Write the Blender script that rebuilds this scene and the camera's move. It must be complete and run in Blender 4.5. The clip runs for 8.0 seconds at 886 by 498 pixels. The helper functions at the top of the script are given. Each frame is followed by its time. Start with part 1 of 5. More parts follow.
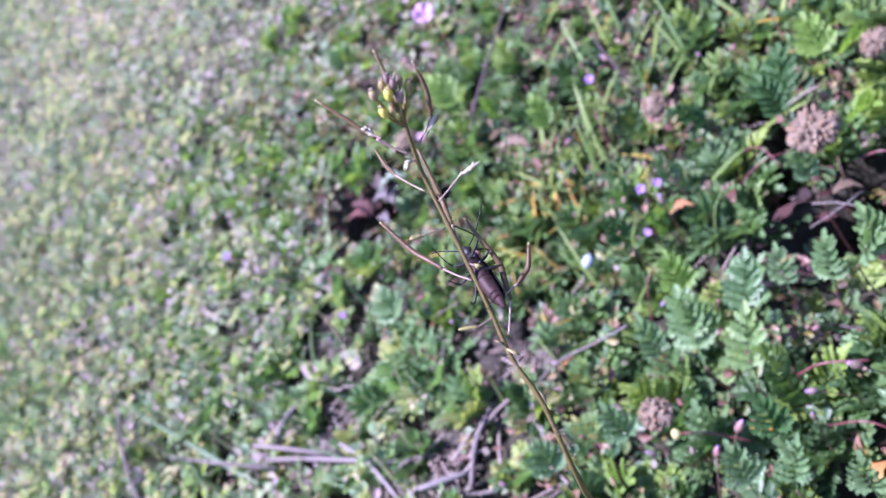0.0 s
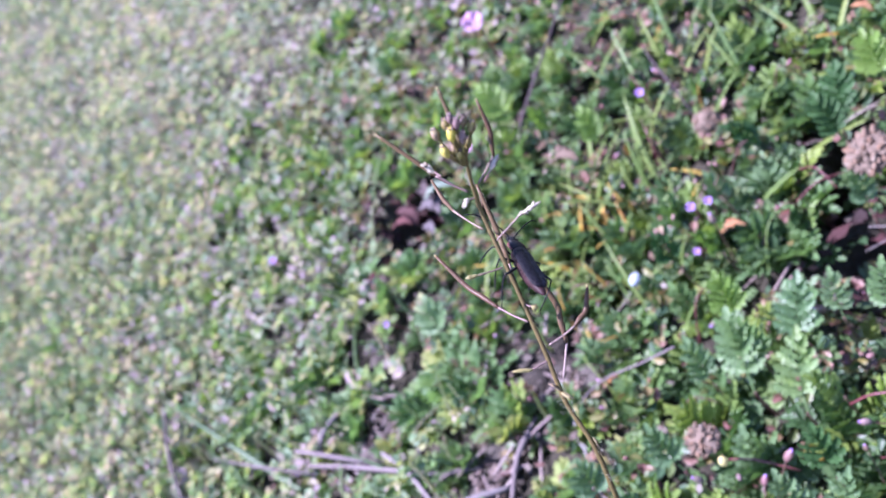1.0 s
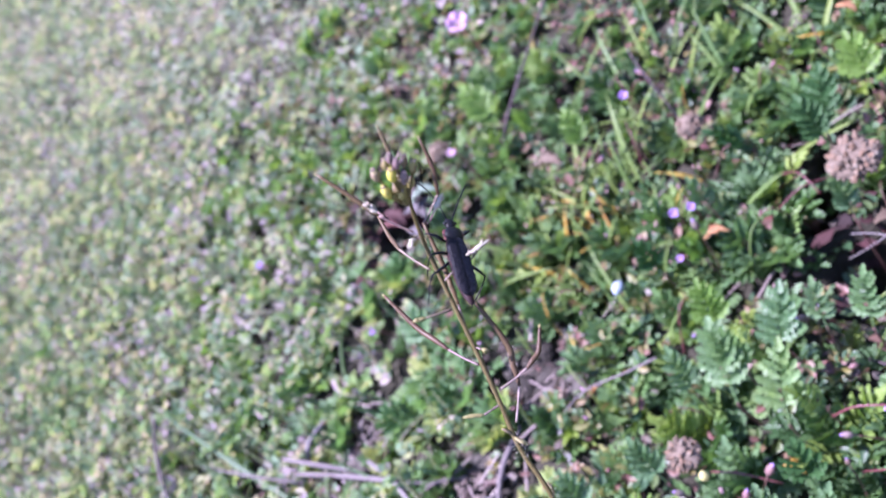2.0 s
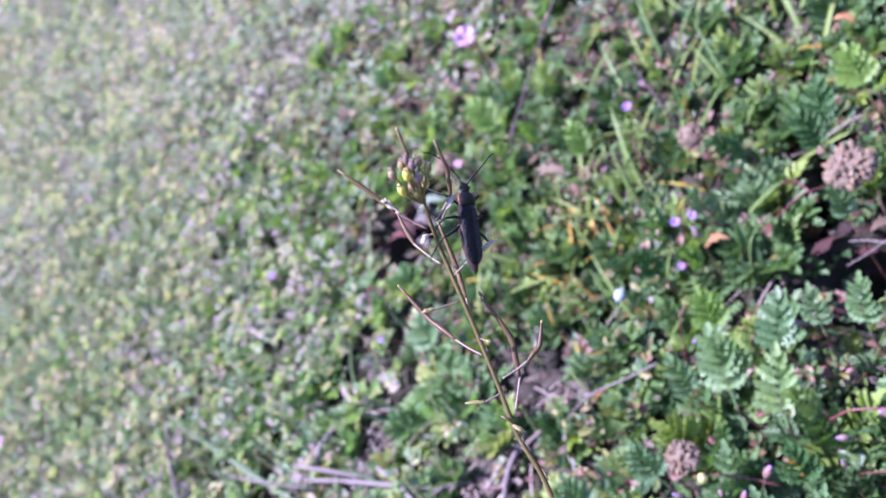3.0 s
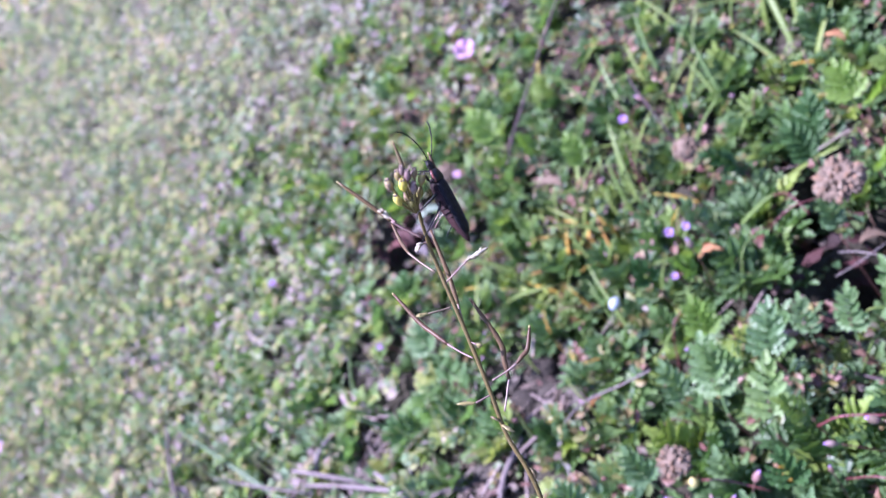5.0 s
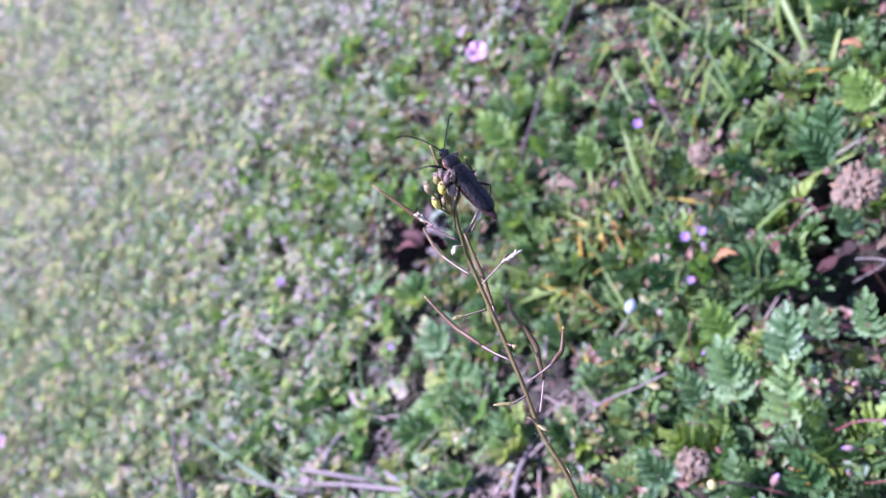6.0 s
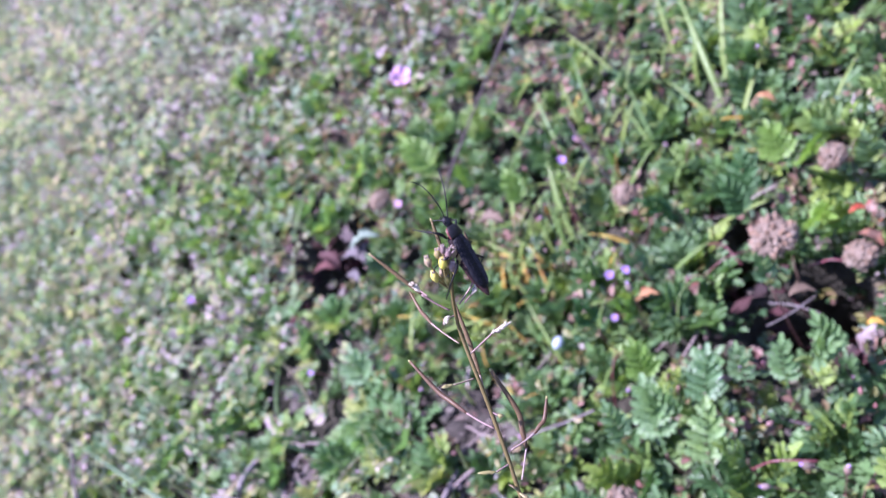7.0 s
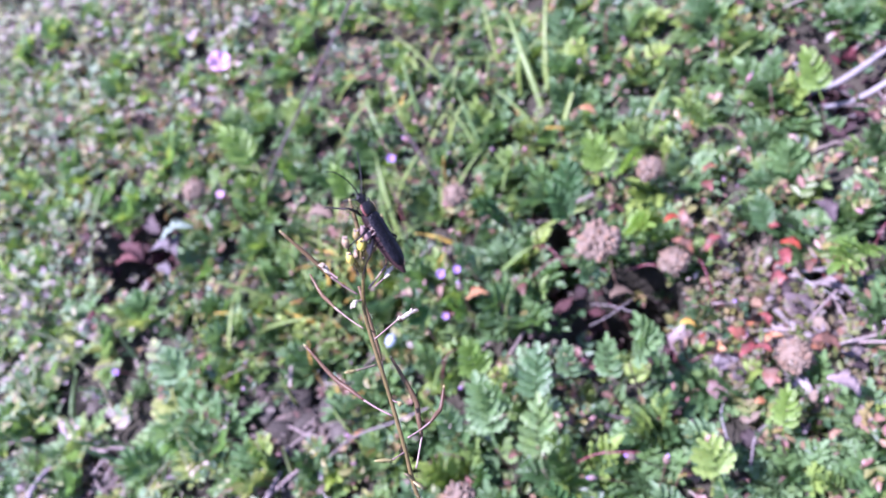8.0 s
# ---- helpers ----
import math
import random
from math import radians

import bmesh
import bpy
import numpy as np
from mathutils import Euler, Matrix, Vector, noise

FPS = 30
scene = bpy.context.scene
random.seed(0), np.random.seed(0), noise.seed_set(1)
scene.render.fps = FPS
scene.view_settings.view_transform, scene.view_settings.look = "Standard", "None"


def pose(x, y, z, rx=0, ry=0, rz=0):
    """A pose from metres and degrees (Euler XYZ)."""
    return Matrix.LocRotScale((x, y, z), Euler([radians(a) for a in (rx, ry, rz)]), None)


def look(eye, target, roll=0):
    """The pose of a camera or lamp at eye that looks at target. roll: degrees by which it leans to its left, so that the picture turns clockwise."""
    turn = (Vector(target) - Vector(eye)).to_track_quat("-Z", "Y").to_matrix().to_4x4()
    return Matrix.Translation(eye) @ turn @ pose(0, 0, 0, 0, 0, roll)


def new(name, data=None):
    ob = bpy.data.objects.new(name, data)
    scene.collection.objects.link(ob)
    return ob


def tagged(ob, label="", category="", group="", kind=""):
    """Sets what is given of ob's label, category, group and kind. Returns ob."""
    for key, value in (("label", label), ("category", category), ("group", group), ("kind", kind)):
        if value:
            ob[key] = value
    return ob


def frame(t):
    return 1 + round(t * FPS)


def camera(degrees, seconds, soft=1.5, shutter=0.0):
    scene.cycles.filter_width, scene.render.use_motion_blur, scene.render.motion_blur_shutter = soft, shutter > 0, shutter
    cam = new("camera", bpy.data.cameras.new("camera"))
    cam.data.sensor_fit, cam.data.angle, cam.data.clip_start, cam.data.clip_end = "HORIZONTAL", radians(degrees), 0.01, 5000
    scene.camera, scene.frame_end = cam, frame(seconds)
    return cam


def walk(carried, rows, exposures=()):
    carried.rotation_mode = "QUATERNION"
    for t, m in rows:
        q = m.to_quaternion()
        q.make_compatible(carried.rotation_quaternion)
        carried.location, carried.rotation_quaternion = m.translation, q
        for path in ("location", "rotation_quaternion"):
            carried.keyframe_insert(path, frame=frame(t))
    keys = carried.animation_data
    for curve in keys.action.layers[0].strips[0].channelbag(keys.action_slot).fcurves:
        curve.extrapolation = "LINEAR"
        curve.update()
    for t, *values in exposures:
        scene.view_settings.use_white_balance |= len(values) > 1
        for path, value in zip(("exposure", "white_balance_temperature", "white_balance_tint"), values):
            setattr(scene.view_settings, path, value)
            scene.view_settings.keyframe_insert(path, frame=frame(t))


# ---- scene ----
cam = camera(53.8, 8.0, 1.0, 0.12)
PATH = [
    (0, (0.109, 0.087, 0.21), (0.124, 1.669, -1.013), -48.2),
    (0.5, (0.112, 0.085, 0.21), (0.086, 1.69, -0.984), -49.7),
    (1, (0.112, 0.09, 0.213), (0.059, 1.713, -0.955), -48.5),
    (1.5, (0.117, 0.093, 0.21), (0.049, 1.709, -0.965), -49.2),
    (1.7, (0.119, 0.093, 0.211), (0.048, 1.703, -0.973), -49.6),
    (2.8, (0.123, 0.088, 0.211), (0.046, 1.719, -0.943), -49.9),
    (3, (0.122, 0.086, 0.212), (0.048, 1.724, -0.932), -49.8),
    (3.5, (0.123, 0.078, 0.216), (0.077, 1.728, -0.913), -49.6),
    (4, (0.122, 0.079, 0.216), (0.071, 1.728, -0.915), -49.5),
    (4.5, (0.121, 0.081, 0.216), (0.066, 1.728, -0.916), -49.4),
    (4.7, (0.122, 0.081, 0.214), (0.066, 1.729, -0.918), -49.3),
    (5.8, (0.117, 0.082, 0.219), (0.077, 1.727, -0.919), -47.9),
    (6, (0.116, 0.083, 0.22), (0.077, 1.726, -0.92), -47.8),
    (6.5, (0.118, 0.084, 0.229), (0.128, 1.709, -0.938), -46.2),
    (7, (0.113, 0.092, 0.234), (0.257, 1.624, -1.044), -42.1),
    (7.2, (0.098, 0.101, 0.237), (0.372, 1.551, -1.113), -36.2),
    (7.5, (0.101, 0.099, 0.241), (0.517, 1.432, -1.191), -31.9),
    (7.8, (0.101, 0.106, 0.242), (0.538, 1.381, -1.235), -30.7),
    (8, (0.1, 0.104, 0.238), (0.595, 1.347, -1.248), -28.8),
]
walk(cam, [(t, look(eye, target, roll)) for t, eye, target, roll in PATH], [(0, 1.92, 5370, 46), (7.3, 1.92, 5370, 46), (8, 2.08, 5370, 50)])
# close focus on the stalk, so the ground behind it is soft
cam.data.dof.use_dof = True
cam.data.dof.focus_distance = 0.117
cam.data.dof.aperture_fstop = 31

# ---- sky and sun ----
SUN_DIR = Vector((-0.36, 0.20, 0.90)).normalized()
world = bpy.data.worlds.new("sky")
scene.world = world
world.use_nodes = True
wn = world.node_tree
sky = wn.nodes.new("ShaderNodeTexSky")
sky.sky_type = "NISHITA"
sky.sun_disc = False
sky.sun_elevation = math.asin(SUN_DIR.z)
sky.sun_rotation = math.atan2(SUN_DIR.x, SUN_DIR.y)
wn.links.new(sky.outputs[0], wn.nodes["Background"].inputs[0])
wn.nodes["Background"].inputs[1].default_value = 0.1
sun = new("sun", bpy.data.lights.new("sun", "SUN"))
sun.data.energy = 5.0
sun.data.angle = radians(0.6)
sun.data.color = (1.0, 0.95, 0.88)
sun.matrix_world = look(SUN_DIR * 3, (0, 0, 0))

# ---- materials ----


def material(name, colors, rough=0.6, vary="object", grain=900.0, patch=60.0, mottle=0.35, bump=0.15, through_light=0.0,
             gloss=0.35, metal=0.0, sheen=0.0, coords="Object", spread=1.0, lobes=0.0):
    """A surface whose colour runs over a ramp by piece, with grain and patches in metres of the object."""
    m = bpy.data.materials.new(name)
    m.use_nodes = True
    nt = m.node_tree
    bsdf = nt.nodes["Principled BSDF"]
    coord = nt.nodes.new("ShaderNodeTexCoord")

    def noise_node(scale, detail):
        n = nt.nodes.new("ShaderNodeTexNoise")
        n.inputs["Scale"].default_value = scale
        n.inputs["Detail"].default_value = detail
        nt.links.new(coord.outputs[coords], n.inputs["Vector"])
        return n

    fine, broad = noise_node(grain, 4), noise_node(patch, 2)
    if vary == "object":
        rand = nt.nodes.new("ShaderNodeObjectInfo").outputs["Random"]
    else:
        rand = nt.nodes.new("ShaderNodeNewGeometry").outputs["Random Per Island"]
    mix = nt.nodes.new("ShaderNodeMath")
    mix.operation = "MULTIPLY_ADD"
    nt.links.new(broad.outputs["Fac"], mix.inputs[0])
    mix.inputs[1].default_value = mottle
    mix.inputs[2].default_value = -mottle / 2
    add = nt.nodes.new("ShaderNodeMath")
    add.operation = "MULTIPLY_ADD"
    add.use_clamp = True
    add.inputs[1].default_value = spread
    nt.links.new(rand, add.inputs[0])
    lift = nt.nodes.new("ShaderNodeMath")
    lift.inputs[1].default_value = (1 - spread) / 2
    nt.links.new(mix.outputs[0], lift.inputs[0])
    nt.links.new(lift.outputs[0], add.inputs[2])
    ramp = nt.nodes.new("ShaderNodeValToRGB")
    els = ramp.color_ramp.elements
    while len(els) < len(colors):
        els.new(0.5)
    for i, c in enumerate(colors):
        els[i].position = i / max(1, len(colors) - 1)
        els[i].color = (*c, 1)
    nt.links.new(add.outputs[0], ramp.inputs[0])
    shade = nt.nodes.new("ShaderNodeMix")
    shade.data_type = "RGBA"
    shade.blend_type = "MULTIPLY"
    shade.inputs["Factor"].default_value = 0.5
    nt.links.new(ramp.outputs["Color"], shade.inputs["A"])
    tone = nt.nodes.new("ShaderNodeMapRange")
    tone.inputs["From Min"].default_value, tone.inputs["From Max"].default_value = 0.3, 0.7
    tone.inputs["To Min"].default_value, tone.inputs["To Max"].default_value = 0.45, 1.25
    nt.links.new(fine.outputs["Fac"], tone.inputs["Value"])
    if lobes:
        # each leaflet a little lighter or darker than the next
        each = nt.nodes.new("ShaderNodeMath")
        each.operation = "MULTIPLY_ADD"
        each.inputs[1].default_value, each.inputs[2].default_value = lobes, 1 - lobes / 2
        nt.links.new(nt.nodes.new("ShaderNodeNewGeometry").outputs["Random Per Island"], each.inputs[0])
        both = nt.nodes.new("ShaderNodeMath")
        both.operation = "MULTIPLY"
        nt.links.new(tone.outputs[0], both.inputs[0])
        nt.links.new(each.outputs[0], both.inputs[1])
        nt.links.new(both.outputs[0], shade.inputs["B"])
    else:
        nt.links.new(tone.outputs[0], shade.inputs["B"])
    col = shade.outputs["Result"]
    nt.links.new(col, bsdf.inputs["Base Color"])
    bsdf.inputs["Roughness"].default_value = rough
    bsdf.inputs["Metallic"].default_value = metal
    bsdf.inputs["Specular IOR Level"].default_value = gloss
    bsdf.inputs["Sheen Weight"].default_value = sheen
    if bump:
        b = nt.nodes.new("ShaderNodeBump")
        b.inputs["Strength"].default_value = bump
        b.inputs["Distance"].default_value = 0.6 / grain
        nt.links.new(fine.outputs["Fac"], b.inputs["Height"])
        nt.links.new(b.outputs["Normal"], bsdf.inputs["Normal"])
    if through_light:
        tr = nt.nodes.new("ShaderNodeBsdfTranslucent")
        bright = nt.nodes.new("ShaderNodeMix")
        bright.data_type = "RGBA"
        bright.blend_type = "MULTIPLY"
        bright.inputs["Factor"].default_value = 1.0
        bright.inputs["B"].default_value = (1.5, 1.6, 0.8, 1)
        nt.links.new(col, bright.inputs["A"])
        nt.links.new(bright.outputs["Result"], tr.inputs["Color"])
        ms = nt.nodes.new("ShaderNodeMixShader")
        ms.inputs[0].default_value = through_light
        nt.links.new(bsdf.outputs[0], ms.inputs[1])
        nt.links.new(tr.outputs[0], ms.inputs[2])
        nt.links.new(ms.outputs[0], nt.nodes["Material Output"].inputs[0])
    return m


LEAF_TONES = [(0.045, 0.101, 0.033), (0.074, 0.146, 0.049), (0.102, 0.183, 0.077), (0.092, 0.175, 0.049), (0.122, 0.208, 0.095), (0.135, 0.218, 0.053), (0.186, 0.258, 0.051)]
M_LEAF = material("filaree_leaf", LEAF_TONES, 0.4, "object", 14, 3, 0.25, 0.2, 0.33, 0.4, coords="Generated", lobes=0.5)
M_LEAFMASS = material("filaree_leaf_mass", [(r * 1.25, g * 1.25, b * 1.2) for r, g, b in LEAF_TONES] + [(0.27, 0.30, 0.09)], 0.4, "island", 500, 40, 0.5, 0.2, 0.35, 0.45, spread=0.8)
M_LEAFPALE = material("pale_filaree_leaf", [(0.090, 0.178, 0.064), (0.132, 0.236, 0.099), (0.156, 0.259, 0.083), (0.180, 0.282, 0.138), (0.252, 0.322, 0.094), (0.324, 0.333, 0.121)], 0.45, "object", 14, 3, 0.3, 0.2, 0.38, 0.35, coords="Generated", lobes=0.4)
M_TEAL = material("sage_leaf", [(0.077, 0.154, 0.060), (0.108, 0.186, 0.076)], 0.36, "object", 14, 3, 0.4, 0.2, 0.3, 0.6, coords="Generated", lobes=0.4)
M_BRIGHT = material("yellow_green_leaf", [(0.116, 0.215, 0.040), (0.147, 0.242, 0.045)], 0.38, "object", 14, 3, 0.4, 0.2, 0.42, 0.45, coords="Generated", lobes=0.35)
M_DEEP = material("dark_green_leaf", [(0.029, 0.081, 0.024), (0.042, 0.099, 0.030)], 0.45, "object", 14, 3, 0.4, 0.2, 0.25, 0.2, coords="Generated", lobes=0.4)
M_FILL = material("small_weed_leaf", [(0.023, 0.056, 0.022), (0.036, 0.081, 0.032), (0.050, 0.102, 0.044), (0.068, 0.119, 0.040), (0.099, 0.140, 0.040), (0.180, 0.162, 0.048), (0.198, 0.128, 0.080), (0.198, 0.102, 0.088), (0.136, 0.051, 0.044)], 0.45, "island", 900, 30, 0.5, 0.2, 0.3, 0.5, spread=0.85)
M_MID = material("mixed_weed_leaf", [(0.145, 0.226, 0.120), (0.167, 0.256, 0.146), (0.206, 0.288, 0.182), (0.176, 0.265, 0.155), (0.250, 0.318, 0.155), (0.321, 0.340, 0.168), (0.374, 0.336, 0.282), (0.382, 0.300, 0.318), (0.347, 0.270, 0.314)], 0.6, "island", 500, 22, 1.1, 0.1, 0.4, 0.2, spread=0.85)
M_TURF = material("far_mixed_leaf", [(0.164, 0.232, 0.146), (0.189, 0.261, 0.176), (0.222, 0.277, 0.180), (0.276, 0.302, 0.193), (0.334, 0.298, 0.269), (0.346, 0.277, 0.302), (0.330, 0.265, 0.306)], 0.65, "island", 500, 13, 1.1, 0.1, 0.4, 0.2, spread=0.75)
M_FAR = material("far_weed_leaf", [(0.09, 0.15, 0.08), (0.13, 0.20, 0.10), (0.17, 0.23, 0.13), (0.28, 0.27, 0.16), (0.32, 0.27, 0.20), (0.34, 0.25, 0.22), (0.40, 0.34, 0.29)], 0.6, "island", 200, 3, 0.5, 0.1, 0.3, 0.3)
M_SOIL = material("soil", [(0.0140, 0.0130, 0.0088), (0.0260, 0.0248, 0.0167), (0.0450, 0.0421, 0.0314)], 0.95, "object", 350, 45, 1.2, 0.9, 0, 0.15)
M_CLOD = material("soil_clod", [(0.0300, 0.0270, 0.0216), (0.0520, 0.0475, 0.0402), (0.0800, 0.0734, 0.0637)], 0.95, "object", 700, 150, 0.5, 0.9, 0, 0.15)
M_LITTER = material("dead_leaf", [(0.0836, 0.0613, 0.0513), (0.1368, 0.1092, 0.0898), (0.0456, 0.0333, 0.0282), (0.2052, 0.1926, 0.1625), (0.0988, 0.0481, 0.0385), (0.0608, 0.0481, 0.0427), (0.1520, 0.1318, 0.1074)], 0.75, "island", 900, 80, 0.3, 0.4, 0.15, 0.3)
M_DEADLEAF = material("curled_dead_leaf", [(0.0225, 0.0154, 0.0144), (0.075, 0.0577, 0.056), (0.0375, 0.0308, 0.028), (0.18, 0.154, 0.152), (0.0975, 0.0577, 0.048), (0.24, 0.216, 0.216), (0.045, 0.0347, 0.04)], 0.75, "object", 700, 160, 0.3, 0.4, 0.12, 0.3)
M_DUSTY = material("dusty_leaf", [(0.0850, 0.0747, 0.0742), (0.1215, 0.1086, 0.1082), (0.1037, 0.0895, 0.0862)], 0.8, "object", 700, 160, 0.5, 0.4, 0.1, 0.25)
M_GREYLEAF = material("grey_green_leaf", [(0.17, 0.23, 0.16), (0.20, 0.26, 0.19)], 0.5, "object", 700, 160, 0.4, 0.3, 0.2, 0.4)
M_ROTTEN = material("rotting_red_leaf", [(0.09, 0.03, 0.028), (0.12, 0.05, 0.045), (0.06, 0.03, 0.03)], 0.7, "object", 700, 160, 0.5, 0.4, 0.1, 0.25)
M_STRAW = material("straw", [(0.22, 0.18, 0.16), (0.15, 0.12, 0.11), (0.30, 0.26, 0.23)], 0.7, "island", 1200, 90, 0.3, 0.3, 0, 0.3)
M_TWIG = material("dry_twig", [(0.1170, 0.0984, 0.0950), (0.1716, 0.1558, 0.1482), (0.0780, 0.0656, 0.0608)], 0.8, "object", 1100, 90, 0.5, 0.5, 0, 0.25)
M_BLEACHED = material("bleached_twig", [(0.2040, 0.1980, 0.1955), (0.2550, 0.2508, 0.2422), (0.1530, 0.1452, 0.1403)], 0.7, "object", 1100, 90, 0.5, 0.5, 0, 0.3)
M_DARKTWIG = material("dark_dry_stem", [(0.055, 0.04, 0.045), (0.09, 0.07, 0.07), (0.04, 0.03, 0.03)], 0.8, "object", 1100, 90, 0.5, 0.5, 0, 0.2)
M_DARKGRASS = material("dark_grass_blade", [(0.06, 0.11, 0.05), (0.075, 0.13, 0.06)], 0.5, "object", 900, 40, 0.3, 0.1, 0.2, 0.4)
M_GRASS = material("grass_blade", [(0.109, 0.185, 0.042), (0.161, 0.224, 0.047), (0.092, 0.168, 0.047)], 0.45, "object", 900, 40, 0.3, 0.1, 0.3, 0.5)
M_YELLOWBLADE = material("withering_blade", [(0.42, 0.25, 0.04), (0.40, 0.31, 0.06), (0.36, 0.16, 0.05)], 0.5, "object", 900, 60, 0.5, 0.2, 0.3, 0.4)
M_RED = material("red_leaf", [(0.10, 0.055, 0.035), (0.15, 0.035, 0.03), (0.19, 0.05, 0.04), (0.12, 0.035, 0.035)], 0.5, "object", 700, 260, 1.3, 0.3, 0.25, 0.4)
M_ORANGE = material("orange_leaf", [(0.10, 0.055, 0.035), (0.30, 0.12, 0.05), (0.32, 0.18, 0.08)], 0.5, "object", 700, 260, 1.3, 0.3, 0.25, 0.4)
M_CORAL = material("coral_leaf", [(0.10, 0.055, 0.035), (0.204, 0.098, 0.065), (0.180, 0.124, 0.091), (0.216, 0.072, 0.046)], 0.5, "object", 700, 260, 1.3, 0.3, 0.3, 0.3)
M_SCARLET = material("scarlet_leaf", [(0.10, 0.055, 0.035), (0.256, 0.044, 0.020), (0.288, 0.080, 0.032)], 0.45, "object", 700, 260, 1.3, 0.3, 0.3, 0.4)
M_REDSTEM = material("red_stem", [(0.119, 0.0287, 0.0351), (0.0952, 0.0319, 0.0287)], 0.45, "object", 900, 80, 0.4, 0.2, 0, 0.5)
M_DARKSTEM = material("dull_red_stem", [(0.10, 0.045, 0.04), (0.08, 0.06, 0.035)], 0.5, "object", 900, 80, 0.4, 0.2, 0, 0.4)
M_PINK = material("pink_petal", [(0.46, 0.29, 0.45), (0.52, 0.36, 0.50)], 0.5, "object", 900, 150, 0.3, 0.1, 0.3, 0.3)
M_VIOLET = material("violet_petal", [(0.30, 0.19, 0.46), (0.36, 0.24, 0.48)], 0.5, "object", 900, 150, 0.3, 0.1, 0.3, 0.3)
M_CALYX = material("bud_calyx", [(0.168, 0.0864, 0.091), (0.196, 0.122, 0.105), (0.126, 0.122, 0.07), (0.224, 0.158, 0.154)], 0.5, "object", 2500, 700, 0.9, 0.4, 0.1, 0.4)
M_BUDS = material("small_bud", [(0.208, 0.096, 0.112), (0.224, 0.136, 0.195), (0.256, 0.176, 0.158), (0.192, 0.072, 0.0675), (0.288, 0.24, 0.203)], 0.55, "island", 1200, 80, 0.2, 0.3, 0.15, 0.4)
M_WHITE = material("white_petal", [(0.32, 0.37, 0.40), (0.28, 0.34, 0.38)], 0.4, "object", 900, 100, 0.2, 0.1, 0.2, 0.4)
M_YELLOW = material("yellow_petal", [(0.50, 0.42, 0.08), (0.50, 0.46, 0.20)], 0.5, "object", 900, 100, 0.2, 0.1, 0.25, 0.3)
M_CLUMP = material("dry_flower_head", [(0.1190, 0.0945, 0.0676), (0.1540, 0.1285, 0.0966), (0.1400, 0.0983, 0.0644), (0.1750, 0.1512, 0.1159)], 0.8, "island", 900, 90, 0.3, 0.5, 0.15, 0.2)
M_SCRAP = material("papery_petal", [(0.1040, 0.0766, 0.0512), (0.1740, 0.1393, 0.0994), (0.1920, 0.1220, 0.0731), (0.2170, 0.1879, 0.1398)], 0.75, "object", 900, 90, 0.3, 0.3, 0.2, 0.25)
M_STEM = material("stalk_skin", [(0.085, 0.066, 0.020), (0.115, 0.085, 0.030), (0.095, 0.052, 0.030)], 0.5, "object", 2500, 180, 0.9, 0.3, 0, 0.25)
M_POD = material("seed_pod_skin", [(0.075, 0.055, 0.018), (0.070, 0.038, 0.022), (0.110, 0.080, 0.028)], 0.45, "object", 2500, 250, 0.6, 0.3, 0, 0.25)
M_PEDICEL = material("pedicel_skin", [(0.22, 0.17, 0.14), (0.15, 0.09, 0.08), (0.17, 0.15, 0.07)], 0.5, "object", 2500, 400, 0.6, 0.3, 0, 0.5)
M_PALE = material("pale_dry_flower", [(0.28, 0.25, 0.17), (0.42, 0.39, 0.30), (0.20, 0.15, 0.10)], 0.65, "island", 2500, 400, 0.4, 0.4, 0.25, 0.3)
M_TIP = material("pod_tip", [(0.18, 0.16, 0.05), (0.22, 0.19, 0.08)], 0.5, "object", 2500, 400, 0.3, 0.1, 0, 0.4)
M_BUDGREEN = material("flower_bud_skin", [(0.17, 0.12, 0.06), (0.22, 0.19, 0.045), (0.27, 0.23, 0.06), (0.20, 0.14, 0.09), (0.28, 0.24, 0.10)], 0.6, "object", 2500, 1300, 1.1, 0.3, 0.1, 0.4)
M_BUDYELLOW = material("yellow_bud_skin", [(0.45, 0.38, 0.04), (0.42, 0.37, 0.08)], 0.5, "object", 2500, 400, 0.3, 0.1, 0.1, 0.4)
M_BUDMAUVE = material("mauve_bud_skin", [(0.15, 0.095, 0.085), (0.20, 0.14, 0.11), (0.24, 0.19, 0.09)], 0.6, "object", 2500, 1300, 1.0, 0.3, 0.1, 0.4)
M_TUFT = material("bud_tip_skin", [(0.15, 0.11, 0.10), (0.22, 0.17, 0.15), (0.17, 0.13, 0.07)], 0.65, "island", 2500, 400, 0.4, 0.4, 0.2, 0.3)
M_BUDSTALK = material("bud_stalk_skin", [(0.19, 0.16, 0.045), (0.15, 0.11, 0.04)], 0.5, "object", 2500, 400, 0.5, 0.2, 0.1, 0.3)
M_HAIR = material("pale_hair", [(0.36, 0.36, 0.29), (0.28, 0.29, 0.23)], 0.6, "island", 2500, 400, 0.3, 0, 0.2, 0.3)
M_SHELL = material("black_wing_case", [(0.003, 0.003, 0.004), (0.005, 0.005, 0.007), (0.008, 0.008, 0.011), (0.015, 0.015, 0.021), (0.037, 0.037, 0.048)], 0.5, "object", 3500, 5200, 1.6, 0.9, 0, 0.12)
M_PLATE = material("brown_black_plate", [(0.0077, 0.0040, 0.0040), (0.0165, 0.0080, 0.0075), (0.0275, 0.0130, 0.0120)], 0.55, "object", 5000, 1500, 1.0, 0.6, 0, 0.12)
